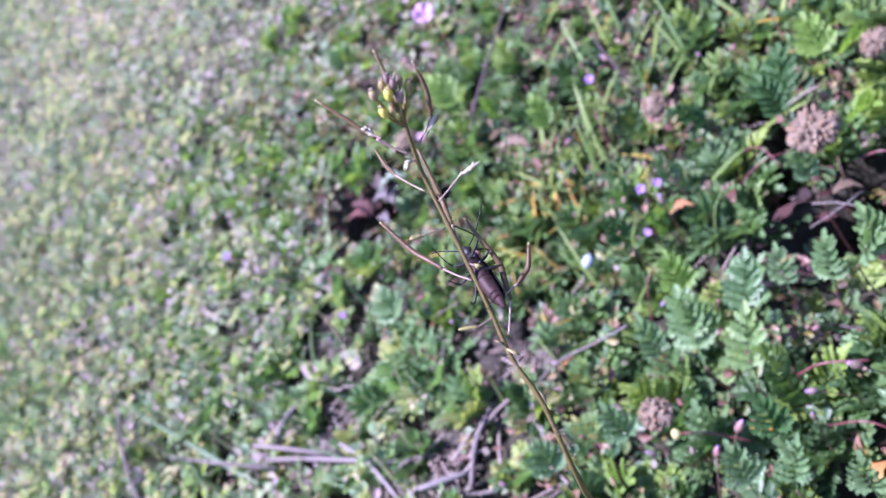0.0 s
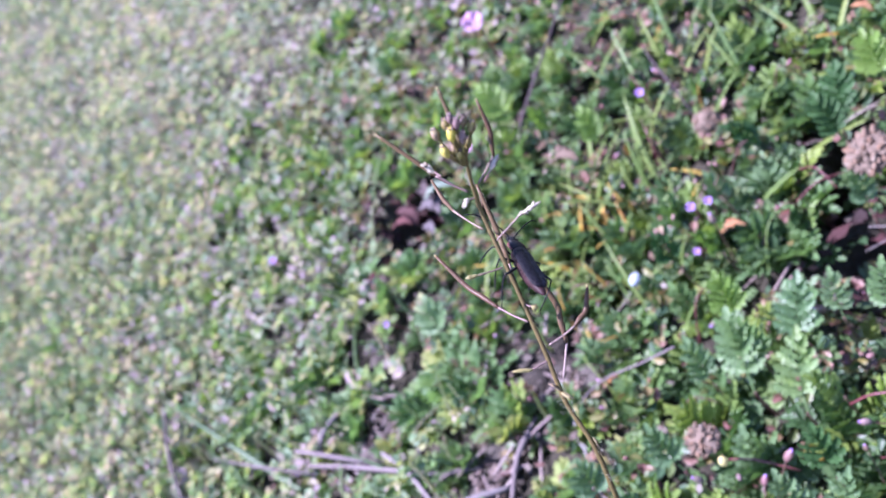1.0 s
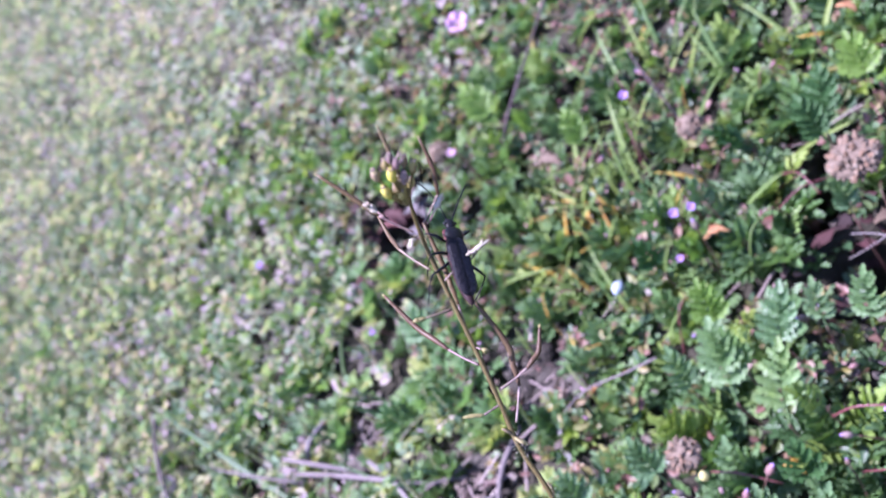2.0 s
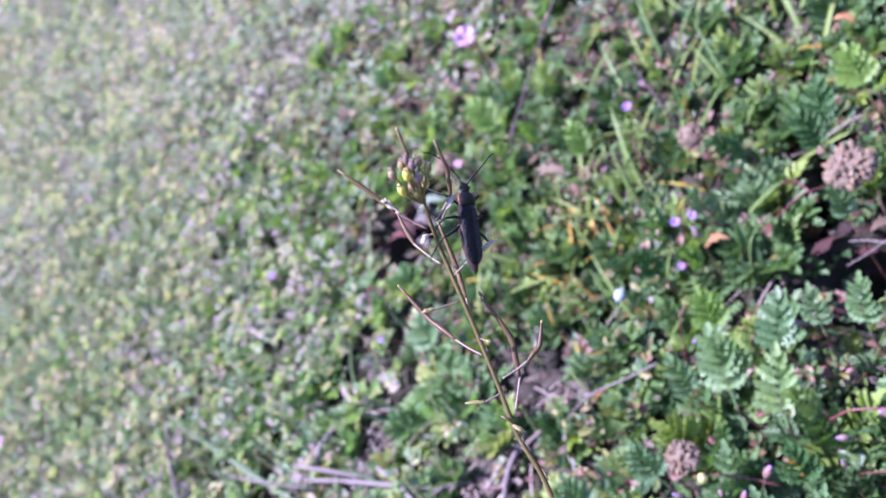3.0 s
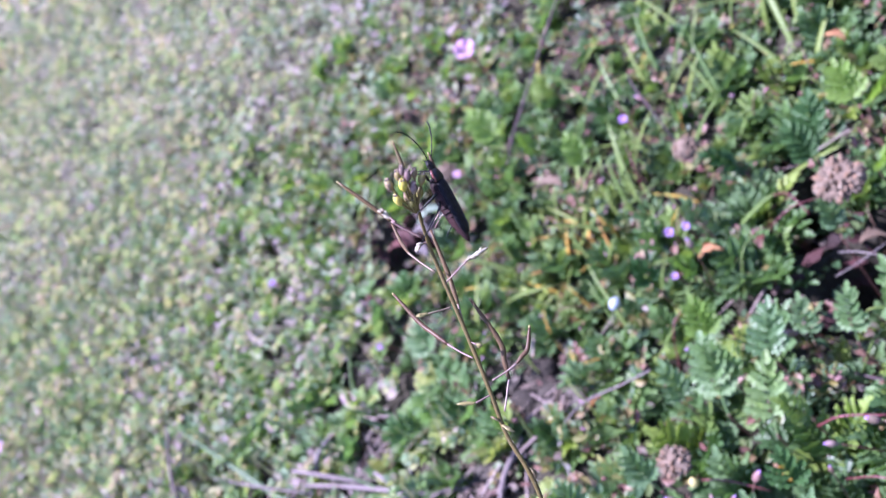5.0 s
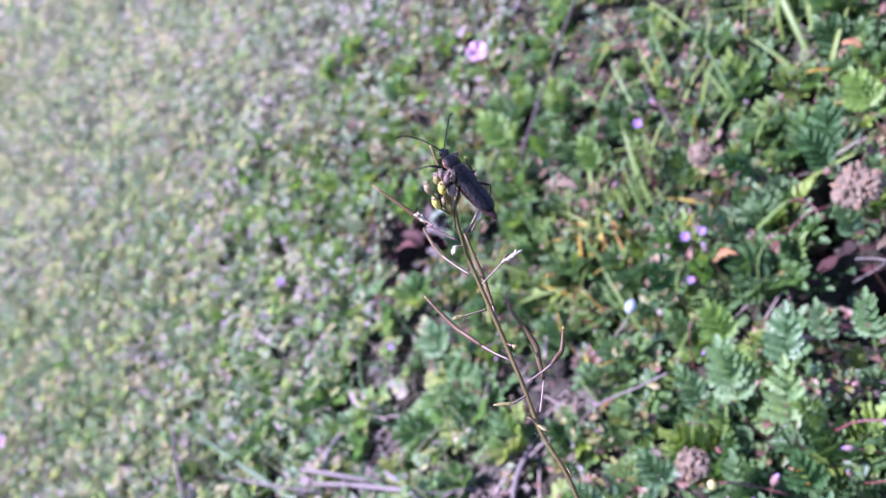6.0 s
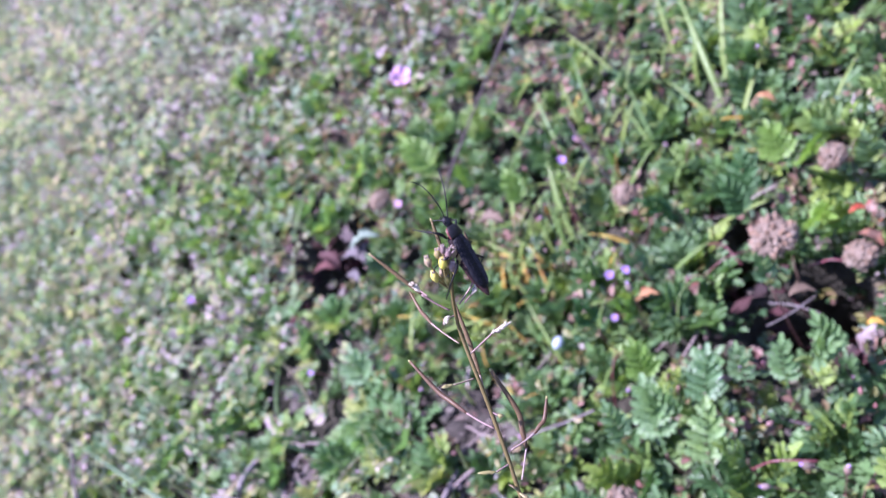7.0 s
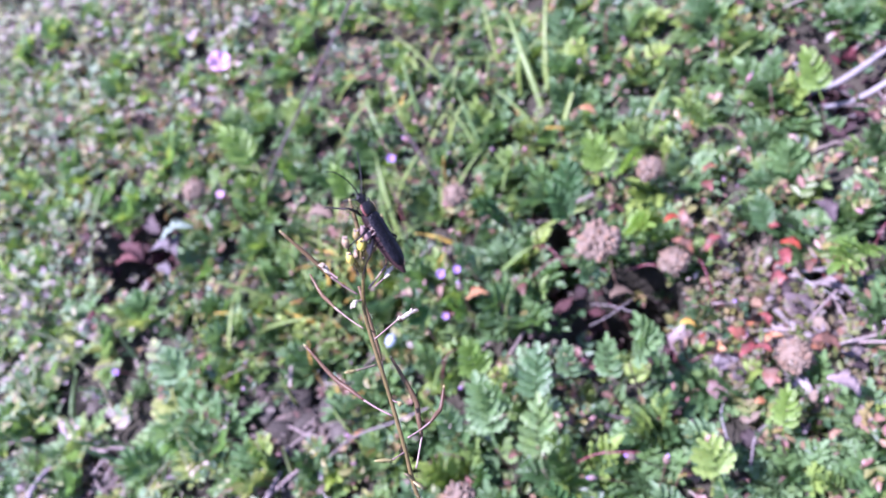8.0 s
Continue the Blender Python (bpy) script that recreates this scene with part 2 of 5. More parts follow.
M_BLACK = material("black_chitin", [(0.003, 0.003, 0.004), (0.006, 0.0055, 0.006)], 0.5, "object", 6000, 700, 0.5, 0.4, 0, 0.22)
M_MARGIN = material("red_chitin", [(0.10, 0.026, 0.020), (0.15, 0.045, 0.034)], 0.35, "object", 6000, 700, 0.5, 0.4, 0, 0.5)
M_BELLY = material("dark_red_belly", [(0.012, 0.008, 0.008), (0.070, 0.018, 0.016)], 0.55, "object", 5000, 900, 0.8, 0.4, 0, 0.2)

def weedy_soil(m):
    """Beyond the close weeds the soil sheet carries a mottled green and tan turf."""
    nt = m.node_tree
    bsdf = nt.nodes["Principled BSDF"]
    bare = bsdf.inputs["Base Color"].links[0].from_socket
    geo = nt.nodes.new("ShaderNodeTexCoord")
    away = nt.nodes.new("ShaderNodeVectorMath")
    away.operation = "DISTANCE"
    away.inputs[1].default_value = (0.1, 0.35, 0)
    nt.links.new(geo.outputs["Object"], away.inputs[0])
    reach = nt.nodes.new("ShaderNodeMapRange")
    reach.inputs["From Min"].default_value, reach.inputs["From Max"].default_value = 0.28, 0.6
    nt.links.new(away.outputs["Value"], reach.inputs["Value"])
    tufts = nt.nodes.new("ShaderNodeTexNoise")
    tufts.inputs["Scale"].default_value, tufts.inputs["Detail"].default_value = 22, 6
    nt.links.new(geo.outputs["Object"], tufts.inputs["Vector"])
    ramp = nt.nodes.new("ShaderNodeValToRGB")
    els = ramp.color_ramp.elements
    els[0].position, els[0].color = 0.36, (0.025, 0.04, 0.018, 1)
    els[1].position, els[1].color = 0.66, (0.12, 0.105, 0.075, 1)
    mid = els.new(0.5)
    mid.color = (0.07, 0.08, 0.045, 1)
    nt.links.new(tufts.outputs["Fac"], ramp.inputs[0])
    both = nt.nodes.new("ShaderNodeMix")
    both.data_type = "RGBA"
    nt.links.new(reach.outputs[0], both.inputs["Factor"])
    nt.links.new(bare, both.inputs["A"])
    nt.links.new(ramp.outputs["Color"], both.inputs["B"])
    nt.links.new(both.outputs["Result"], bsdf.inputs["Base Color"])


weedy_soil(M_SOIL)

# ---- mesh helpers ----


def part(name, bm, mat, parent=None, label=""):
    me = bpy.data.meshes.new(name)
    bm.normal_update()
    bm.to_mesh(me)
    bm.free()
    for p in me.polygons:
        p.use_smooth = True
    me.materials.append(mat)
    ob = new(name, me)
    ob.parent = parent
    if label:
        ob["label"] = label
    return ob


def arrays_mesh(name, verts, tris, mat, smooth=True):
    """A mesh from arrays of corners and triangles."""
    me = bpy.data.meshes.new(name)
    v, f = np.asarray(verts, np.float32), np.asarray(tris, np.int32)
    me.vertices.add(len(v))
    me.vertices.foreach_set("co", v.ravel())
    me.loops.add(f.size)
    me.loops.foreach_set("vertex_index", f.ravel())
    me.polygons.add(len(f))
    me.polygons.foreach_set("loop_start", np.arange(0, f.size, 3, dtype=np.int32))
    me.polygons.foreach_set("use_smooth", np.full(len(f), smooth))
    me.update(calc_edges=True)
    me.materials.append(mat)
    return me


def loft(bm, rings, closed=True):
    """Skin from ring to ring, with both ends closed."""
    rows = [[bm.verts.new(p) for p in ring] for ring in rings]
    n = len(rows[0])
    for a, b in zip(rows, rows[1:]):
        for i in range(n if closed else n - 1):
            bm.faces.new((a[i], a[(i + 1) % n], b[(i + 1) % n], b[i]))
    if closed:
        bm.faces.new(rows[0][::-1])
        bm.faces.new(rows[-1])
    return bm


def smooth_line(points, steps=5):
    """Points on a smooth line through the given ones."""
    p = [Vector(q) for q in points]
    p = [p[0] * 2 - p[1]] + p + [p[-1] * 2 - p[-2]]
    out = []
    for i in range(1, len(p) - 2):
        for k in range(steps):
            u = k / steps
            a, b, c, d = p[i - 1:i + 3]
            out.append(0.5 * (2 * b + (c - a) * u + (2 * a - 5 * b + 4 * c - d) * u * u + (3 * b - a - 3 * c + d) * u ** 3))
    return out + [p[-2]]


def tube(bm, points, radii, sides=7, steps=5, flat=1.0):
    """A round stalk along a smooth line; radii run evenly from first to last."""
    line = smooth_line(points, steps) if steps > 1 else [Vector(q) for q in points]
    rings, n = [], len(line)
    side = Vector((0.31, 0.9, 0.3))
    for i, q in enumerate(line):
        way = (line[min(i + 1, n - 1)] - line[max(i - 1, 0)]).normalized()
        side = (side - way * side.dot(way)).normalized()
        other = way.cross(side)
        u = i / (n - 1) * (len(radii) - 1)
        k = min(int(u), len(radii) - 2)
        r = radii[k] * (1 - (u - k)) + radii[k + 1] * (u - k)
        rings.append([q + (side * math.cos(a) + other * math.sin(a) * flat) * r for a in (2 * math.pi * j / sides for j in range(sides))])
    return loft(bm, rings)


def egg(bm, centre, axis, length, width, rings=6, sides=8, rng=None, rough=0.0, depth=1.0):
    """A pointed egg along axis."""
    axis = Vector(axis).normalized()
    side = axis.orthogonal().normalized()
    other = axis.cross(side)
    rows = []
    for i in range(rings + 1):
        u = i / rings
        r = width / 2 * max(0.06, math.sin(math.pi * (0.04 + 0.92 * u)) ** 0.75)
        ring = []
        for j in range(sides):
            a = 2 * math.pi * j / sides
            k = r * (1 + (rng.uniform(-rough, rough) if rng else 0))
            ring.append(Vector(centre) + axis * length * (u - 0.5) + side * math.cos(a) * k + other * math.sin(a) * k * depth)
        rows.append(ring)
    return loft(bm, rows)


# ---- ground ----


def ground_height(x, y):
    near = math.exp(-(x * x + (y - 0.3) ** 2) / 1.2)
    h = -0.012 + near * (0.006 * noise.noise((x * 26, y * 26, 0)) + 0.0025 * noise.noise((x * 90, y * 90, 3)) + 0.0016 * noise.noise((x * 260, y * 260, 7)))
    h += 0.03 * noise.noise((x * 0.7, y * 0.7, 5)) * min(1, abs(y - 0.3) / 3)
    for hx, hy, hr, hd in HOLLOWS:
        d = ((x - hx) ** 2 + (y - hy) ** 2) / hr ** 2
        if d < 6:
            h -= hd * math.exp(-d * d if hd > 0.015 else -d)
    return h


# bare or sunken spots: x, y, radius, depth
HOLLOWS = [(0.107, 0.438, 0.026, 0.042), (0.101, 0.300, 0.017, 0.006), (0.191, 0.237, 0.012, 0.05), (0.200, 0.267, 0.010, 0.035), (0.204, 0.228, 0.011, 0.045), (0.318, 0.235, 0.016, 0.02), (0.213, 0.300, 0.005, 0.02), (0.036, 0.345, 0.008, 0.004),
           (0.049, 0.384, 0.005, 0.010), (0.224, 0.186, 0.018, 0.003), (0.238, 0.215, 0.010, 0.008), (0.060, 0.288, 0.009, 0.004),
           (0.021, 0.555, 0.012, 0.020), (0.131, 0.1835, 0.0075, 0.035), (0.061, 0.270, 0.008, 0.010), (0.135, 0.219, 0.004, 0.02), (0.210, 0.237, 0.008, 0.04), (0.218, 0.278, 0.007, 0.03)]


def build_ground():
    n = 400
    s = np.linspace(-1, 1, n)
    line = np.sinh(s * 8.2) / np.sinh(8.2) * 60
    verts = [(x + 0.14, y + 0.29, ground_height(x + 0.14, y + 0.29)) for y in line for x in line]
    tris = []
    for j in range(n - 1):
        for i in range(n - 1):
            a = j * n + i
            tris += [(a, a + 1, a + n + 1), (a, a + n + 1, a + n)]
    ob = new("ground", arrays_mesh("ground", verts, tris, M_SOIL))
    return tagged(ob, "dry grey-brown crumbly soil under low weeds", "ground", kind="structure")


build_ground()

# ---- leaves ----
def toothed(width, teeth, depth, n=8):
    """Half the outline of a leaflet: an egg with rounded teeth."""
    out = [(0.0, 0.05)]
    for i in range(1, n):
        a = i / n
        body = math.sin(math.pi * (0.06 + 0.88 * a ** 0.9)) ** 0.8
        out.append((a, width * body * (1 - depth * (0.5 - 0.5 * math.cos(2 * math.pi * teeth * a)))))
    return out + [(1.0, 0.05)]


LOBES = toothed(0.31, 3.5, 0.5, 11)


def leaflet(verts, tris, root, along, across, up, size, lobes, rng):
    start = len(verts)
    outline = [(a, b) for a, b in lobes] + [(a, -b) for a, b in lobes[::-1]]
    verts.append(root + along * size * 0.5 - up * size * 0.03)
    for a, b in outline:
        b *= rng.uniform(0.92, 1.08)
        lift = 0.60 * abs(b) - 0.25 * max(0, a - 0.4) ** 2 + rng.uniform(-0.015, 0.015)
        verts.append(root + along * size * a + across * size * b + up * size * lift)
    k = len(outline)
    for i in range(k):
        tris.append((start, start + 1 + i, start + 1 + (i + 1) % k))


def leaf_shape(seed, pairs=5, width=0.34, lobes=LOBES, arch=0.35, rachis=True, fan=0.0):
    """A feathered leaf one unit long along +y, its base at the origin. fan: how far the leaflets spread from one point."""
    rng = random.Random(seed)
    verts, tris = [], []
    bend = rng.uniform(-0.12, 0.12)

    def at(s):
        return Vector((bend * s * s, s * (1 - 0.12 * s), arch * (0.55 * s - s * s * 0.75)))

    if rachis:
        r = 0.014
        base = len(verts)
        for i in range(6):
            s = i / 5 * 0.95
            c = at(s)
            verts += [c + Vector((r, 0, 0)), c + Vector((-r, 0, 0)), c + Vector((0, 0, -r * 1.6))]
        for i in range(5):
            for j in range(3):
                a, b = base + 3 * i + j, base + 3 * i + (j + 1) % 3
                tris += [(a, b, b + 3), (a, b + 3, a + 3)]
    for p in range(pairs):
        q = p / max(1, pairs - 1)
        s = 0.26 + 0.56 * q + fan * 0.2 * (1 - q)
        size = width * (1.0 - 0.22 * abs(q - 0.35) - 0.25 * q) * rng.uniform(0.92, 1.08) * (1 + 0.35 * fan)
        for sign in (1, -1):
            ang = radians(rng.uniform(58, 68) - (22 + 12 * fan) * q)
            along = Vector((sign * math.sin(ang), math.cos(ang), rng.uniform(-0.05, 0.5))).normalized()
            across = Vector((-along.y, along.x, sign * 0.12 + rng.uniform(-0.28, 0.28))).normalized()
            root = at(s + rng.uniform(-0.012, 0.012)) + Vector((0, 0, rng.uniform(0.0, 0.02)))
            leaflet(verts, tris, root, along, across, along.cross(across).normalized(), size, lobes, rng)
    leaflet(verts, tris, at(0.80), Vector((bend, 1, -0.2)).normalized(), Vector((1, -bend, 0)).normalized(), Vector((0, 0, 1)), width * 0.8, lobes, rng)
    return np.array([tuple(v) for v in verts]), np.array(tris)


SIMPLE = [(0.0, 0.05), (0.35, 0.28), (0.75, 0.26), (1.0, 0.05)]
ROUND = [(0.0, 0.06), (0.3, 0.42), (0.75, 0.42), (1.0, 0.12)]
FINE = toothed(0.30, 2.5, 0.4, 7)
LEAF_SHAPES = [leaf_shape(10 + i, pairs=5 + i % 3, width=(0.36, 0.40, 0.32)[i % 3], arch=0.25 + 0.15 * (i % 3)) for i in range(7)]
LEAF_SHAPES += [leaf_shape(40 + i, pairs=4, width=0.40, arch=0.3, fan=0.8) for i in range(3)]
LEAF_SHAPES += [leaf_shape(50 + i, pairs=6, width=0.30, lobes=FINE, arch=0.35) for i in range(2)]
LEAF_MESHES = [arrays_mesh("leaf", v, t, M_LEAF) for v, t in LEAF_SHAPES]
PALE_MESHES = [arrays_mesh("leaf", v, t, M_LEAFPALE) for v, t in LEAF_SHAPES]
SPIKY = toothed(0.34, 1.5, 0.3, 5)
FILL_SHAPES = [leaf_shape(60 + i, pairs=3, width=0.44, lobes=SPIKY, arch=0.4, rachis=False) for i in range(4)]
LOW_SHAPES = [leaf_shape(80 + i, pairs=3, width=0.40, lobes=SIMPLE, arch=0.4, rachis=False) for i in range(4)]
TINY = [(0.0, 0.06), (0.5, 0.3), (1.0, 0.06)]
TINY_SHAPES = [leaf_shape(90 + i, pairs=2, width=0.5, lobes=TINY, arch=0.4, rachis=False) for i in range(5)]
FILL_SHAPES += [leaf_shape(70 + i, pairs=1, width=0.62, lobes=ROUND, arch=0.2, rachis=False) for i in range(2)]


def leaf_pose(spin, tilt, twist=0.0):
    return Euler((tilt, twist, spin)).to_matrix().to_4x4()


def filaree(x, y, size, count, rng, over=False, droop=0.0):
    """A flat rosette of feathered leaves."""
    root = new("filaree_plant")
    root.location = (x, y, ground_height(x, y) - 0.001)
    turn = rng.uniform(0, 6.28)
    meshes = PALE_MESHES if rng.random() < (0.115 - x) / 0.07 else LEAF_MESHES
    for i in range(count):
        ob = new("leaf", meshes[rng.randrange(len(meshes))])
        ob.parent = root
        k = size * rng.uniform(0.75, 1.15)
        tilt = radians(12 + 62 * rng.random() ** 1.3 - droop)
        spin = turn + i * 2.4 + rng.uniform(-0.3, 0.3)
        tip = k * 0.9 * math.cos(tilt)
        if not over and not clear(x - math.sin(spin) * tip, y + math.cos(spin) * tip, 0.85):
            tilt = radians(64)
        m = leaf_pose(spin, tilt, rng.uniform(-0.25, 0.25))
        ob.matrix_basis = m @ Matrix.Diagonal((k, k, k, 1))
    return tagged(root, "low green rosette of feathered lobed leaves on soil", "weed", "filaree rosettes on the ground")


# single large leaves that stand out: foot x, y, length, spin, tilt, colour
LARGE_BY_STALK = [
    (0.1730, 0.3470, 0.0201, -12, 48, M_BRIGHT),
    (0.2310, 0.2660, 0.0214, -31, 44, M_BRIGHT),
    (0.2340, 0.2660, 0.0201, -167, 48, M_BRIGHT),
    (0.1470, 0.2470, 0.0187, -26, 53, M_BRIGHT),
    (0.1510, 0.2280, 0.0221, -47, 42, M_TEAL),
    (0.1420, 0.2330, 0.0164, -26, 65, M_LEAF),
    (0.1060, 0.2280, 0.0177, -18, 57, M_TEAL),
    (0.1230, 0.1880, 0.0175, -63, 59, M_TEAL),
    (0.1300, 0.1970, 0.0166, -33, 64, M_DEEP),
    (0.1160, 0.1940, 0.0177, -18, 57, M_TEAL),
    (0.1330, 0.1730, 0.0158, -53, 71, M_TEAL),
    (0.1990, 0.2860, 0.0184, 41, 54, M_DEEP),
]
LARGE_BY_HOLLOW = [
    (0.1620, 0.2700, 0.0154, 33, 76, M_BRIGHT),
    (0.2170, 0.2480, 0.0206, -171, 46, M_BRIGHT),
    (0.1670, 0.3790, 0.0159, 21, 70, M_BRIGHT),
    (0.1940, 0.2420, 0.0159, -21, 70, M_TEAL),
    (0.1510, 0.2790, 0.0158, -11, 71, M_DEEP),
    (0.0840, 0.2380, 0.0170, -7, 61, M_TEAL),
    (0.2100, 0.2640, 0.0201, -12, 48, M_DEEP),
    (0.1760, 0.2810, 0.0158, -11, 71, M_TEAL),
    (0.1640, 0.2250, 0.0166, -45, 64, M_LEAF),
    (0.1700, 0.2150, 0.0185, -56, 54, M_LEAF),
    (0.1790, 0.2150, 0.0180, -135, 56, M_LEAF),
    (0.1290, 0.2400, 0.0176, -12, 58, M_LEAF),
    (0.1470, 0.2100, 0.0157, 26, 73, M_LEAF),
]
LARGE_BEYOND = [
    (0.1340, 0.2290, 0.0263, -33, 34, M_LEAF),
    (0.1380, 0.2140, 0.0237, -44, 39, M_LEAF),
    (0.1850, 0.2080, 0.0190, -19, 52, M_LEAF),
    (0.2960, 0.2250, 0.0222, -37, 42, M_BRIGHT),
    (0.2130, 0.2680, 0.0232, -42, 40, M_DEEP),
    (0.1630, 0.4030, 0.0301, 4, 29, M_BRIGHT),
    (0.2690, 0.2500, 0.0196, 18, 49, M_LEAF),
    (0.2520, 0.1830, 0.0275, 94, 33, M_BRIGHT),
    (0.0800, 0.3340, 0.0211, -19, 45, M_LEAF),
]
LARGE_AT_EDGE = [
    (0.1630, 0.1700, 0.0180, -30, 35, M_LEAF),
    (0.1720, 0.1760, 0.0160, 20, 40, M_LEAF),
    (0.1850, 0.1680, 0.0160, -60, 35, M_BRIGHT),
    (0.1500, 0.1720, 0.0170, 0, 40, M_TEAL),
    (0.2400, 0.2080, 0.0160, -40, 38, M_LEAF),
]
LARGE_LEAVES = LARGE_AT_EDGE + LARGE_BY_STALK + LARGE_BY_HOLLOW + LARGE_BEYOND


def large_leaf_plants():
    """Plants of one large leaf on a thin stalk above two or three low ones."""
    rng = random.Random(91)
    shapes = [leaf_shape(140, pairs=4, width=0.40, arch=0.35, fan=0.7), leaf_shape(141, pairs=6, width=0.34, arch=0.3), leaf_shape(142, pairs=5, width=0.37, arch=0.4, fan=0.3), leaf_shape(143, pairs=6, width=0.36, arch=0.25)]
    meshes = {m: [arrays_mesh("leaf", v, t, m) for v, t in shapes] for m in (M_BRIGHT, M_TEAL, M_DEEP, M_LEAF)}
    for x, y, size, spin, tilt, mat in LARGE_LEAVES:
        root = new("filaree_plant")
        z = ground_height(x, y)
        root.location = (x, y, z)
        rise = 0.005 - z
        big = new("leaf", rng.choice(meshes[mat]))
        big.parent = root
        big.matrix_basis = Matrix.Translation((0, 0, rise)) @ leaf_pose(radians(spin), radians(tilt), rng.uniform(-0.15, 0.15)) @ Matrix.Diagonal((size * 0.88, size * 0.94, size * 0.94, 1))
        part("stalk", tube(bmesh.new(), [(0.001, -0.001, -0.001), (0, 0, rise * 0.6), (0, 0, rise + 0.0005)], [0.0004, 0.0003], 6, 3), M_DARKSTEM, root, "thin reddish leaf stalk")
        for i in range(3):
            low = new("leaf", rng.choice(meshes[M_LEAF]))
            low.parent = root
            k = 0.011 * rng.uniform(0.8, 1.2)
            low.matrix_basis = leaf_pose(radians(spin) + (i - 1) * 1.6 + rng.uniform(-0.4, 0.4), radians(rng.uniform(15, 40)), rng.uniform(-0.3, 0.3)) @ Matrix.Diagonal((k, k, k, 1))
        tagged(root, {M_BRIGHT: "bright yellow-green toothed leaf above low weeds", M_TEAL: "grey-green feathered leaf above low weeds", M_DEEP: "dark green glossy toothed leaf above low weeds",
                      M_LEAF: "mid-green feathered leaf above low weeds"}[mat], "weed", "large-leaved filaree plants")


def clear(x, y, grow=1.0):
    """Whether a spot lies outside the bare patches."""
    return all((x - hx) ** 2 + (y - hy) ** 2 > (hr * grow) ** 2 for hx, hy, hr, _ in HOLLOWS)


def build_rosettes():
    rng = random.Random(5)
    spots = []
    tries = 0
    while len(spots) < 520 and tries < 20000:
        tries += 1
        x, y = rng.uniform(-0.14, 0.42), rng.uniform(0.10, 0.66)
        if y > 0.66 - (x + 0.14) * 0.4 and x > 0.2:
            continue
        gap = 0.0132 + 0.013 * (y - 0.15)
        crowded = any((x - a + math.sin(radians(sp)) * k * 0.4) ** 2 + (y - b - math.cos(radians(sp)) * k * 0.4) ** 2 < (k * 0.38) ** 2 for a, b, k, sp, _, _ in LARGE_LEAVES)
        if crowded or not clear(x, y, 1.1) or any((x - a) ** 2 + (y - b) ** 2 < gap * gap for a, b in spots):
            continue
        spots.append((x, y))
    spots.sort(key=lambda p: (p[0] - 0.16) ** 2 + (p[1] - 0.22) ** 2)
    for x, y in spots[:285]:
        if x > 0.07 and y < 0.40 - 0.3 * (x - 0.1):
            filaree(x, y, 0.0165 * rng.uniform(0.7, 1.3), rng.randint(11, 15), rng)
        else:
            filaree(x, y, (0.0165 if x > 0.02 else 0.0135) * rng.uniform(0.75, 1.25), rng.randint(8, 11), rng)
    for x, y, k in ((0.188, 0.279, 0.022), (0.302, 0.250, 0.02)):
        filaree(x, y, k, 12, rng, True)
    all_v, all_t, base = [], [], 0
    for x, y in spots[285:]:
        turn, size = rng.uniform(0, 6.28), (0.0165 if x > -0.02 else 0.0135) * rng.uniform(0.75, 1.25)
        for i in range(rng.randint(8, 11)):
            v, t = LEAF_SHAPES[rng.randrange(len(LEAF_SHAPES))]
            m = leaf_pose(turn + i * 2.4 + rng.uniform(-0.3, 0.3), radians(rng.uniform(15, 75)), rng.uniform(-0.4, 0.4))
            all_v.append(v @ (np.array(m.to_3x3()) * size * rng.uniform(0.7, 1.15)).T + (x, y, ground_height(x, y) - 0.001))
            all_t.append(t + base)
            base += len(v)
    ob = new("filaree_rosettes", arrays_mesh("filaree_rosettes", np.concatenate(all_v), np.concatenate(all_t), M_LEAFMASS))
    tagged(ob, "many low rosettes of feathered green leaves further off", "weeds", kind="stuff")


build_rosettes()
large_leaf_plants()


def scatter(name, label, count, place, shapes, mat, sizes, tilts, seed, height=(0.0, 0.01)):
    """One mesh of many small leaves or bits, each an island."""
    rng = random.Random(seed)
    all_v, all_t, base = [], [], 0
    for _ in range(count):
        spot = place(rng)
        if spot is None:
            continue
        x, y, k = spot
        v, t = shapes[rng.randrange(len(shapes))]
        m = leaf_pose(rng.uniform(0, 6.28), radians(rng.uniform(*tilts)), rng.uniform(-0.5, 0.5))
        r = np.array(m.to_3x3()) * rng.uniform(*sizes) * k
        all_v.append(v @ r.T + (x, y, ground_height(x, y) + rng.uniform(*height)))
        all_t.append(t + base)
        base += len(v)
    ob = new(name, arrays_mesh(name, np.concatenate(all_v), np.concatenate(all_t), mat))
    return tagged(ob, label, "weeds", kind="stuff")


def near_spot(rng):
    x, y = rng.uniform(0.06, 0.42), rng.uniform(0.06, 0.62)
    if x > 0.11 and y < 0.36 and rng.random() < 0.12:
        return None
    return (x, y, 1.0) if x > 0.07 and (clear(x, y, 0.95) or rng.random() < 0.05) else None


def left_spot(rng):
    x, y = rng.uniform(-0.35, 0.12), rng.uniform(0.28, 0.8)
    return (x, y, 1.0) if rng.random() < (0.09 - x) * 5 and (clear(x, y, 0.95) or rng.random() < 0.05) else None


def mid_spot(rng):
    y = 0.40 + 1.5 * rng.random() ** 1.35
    x = 0.1 + (rng.random() - 0.5) * (0.7 + 1.3 * (y - 0.5))
    return (x, y, 0.8 + 0.5 * (y - 0.6)) if rng.random() < (y - 0.40 + 0.5 * (0.1 - x)) / 0.25 else None


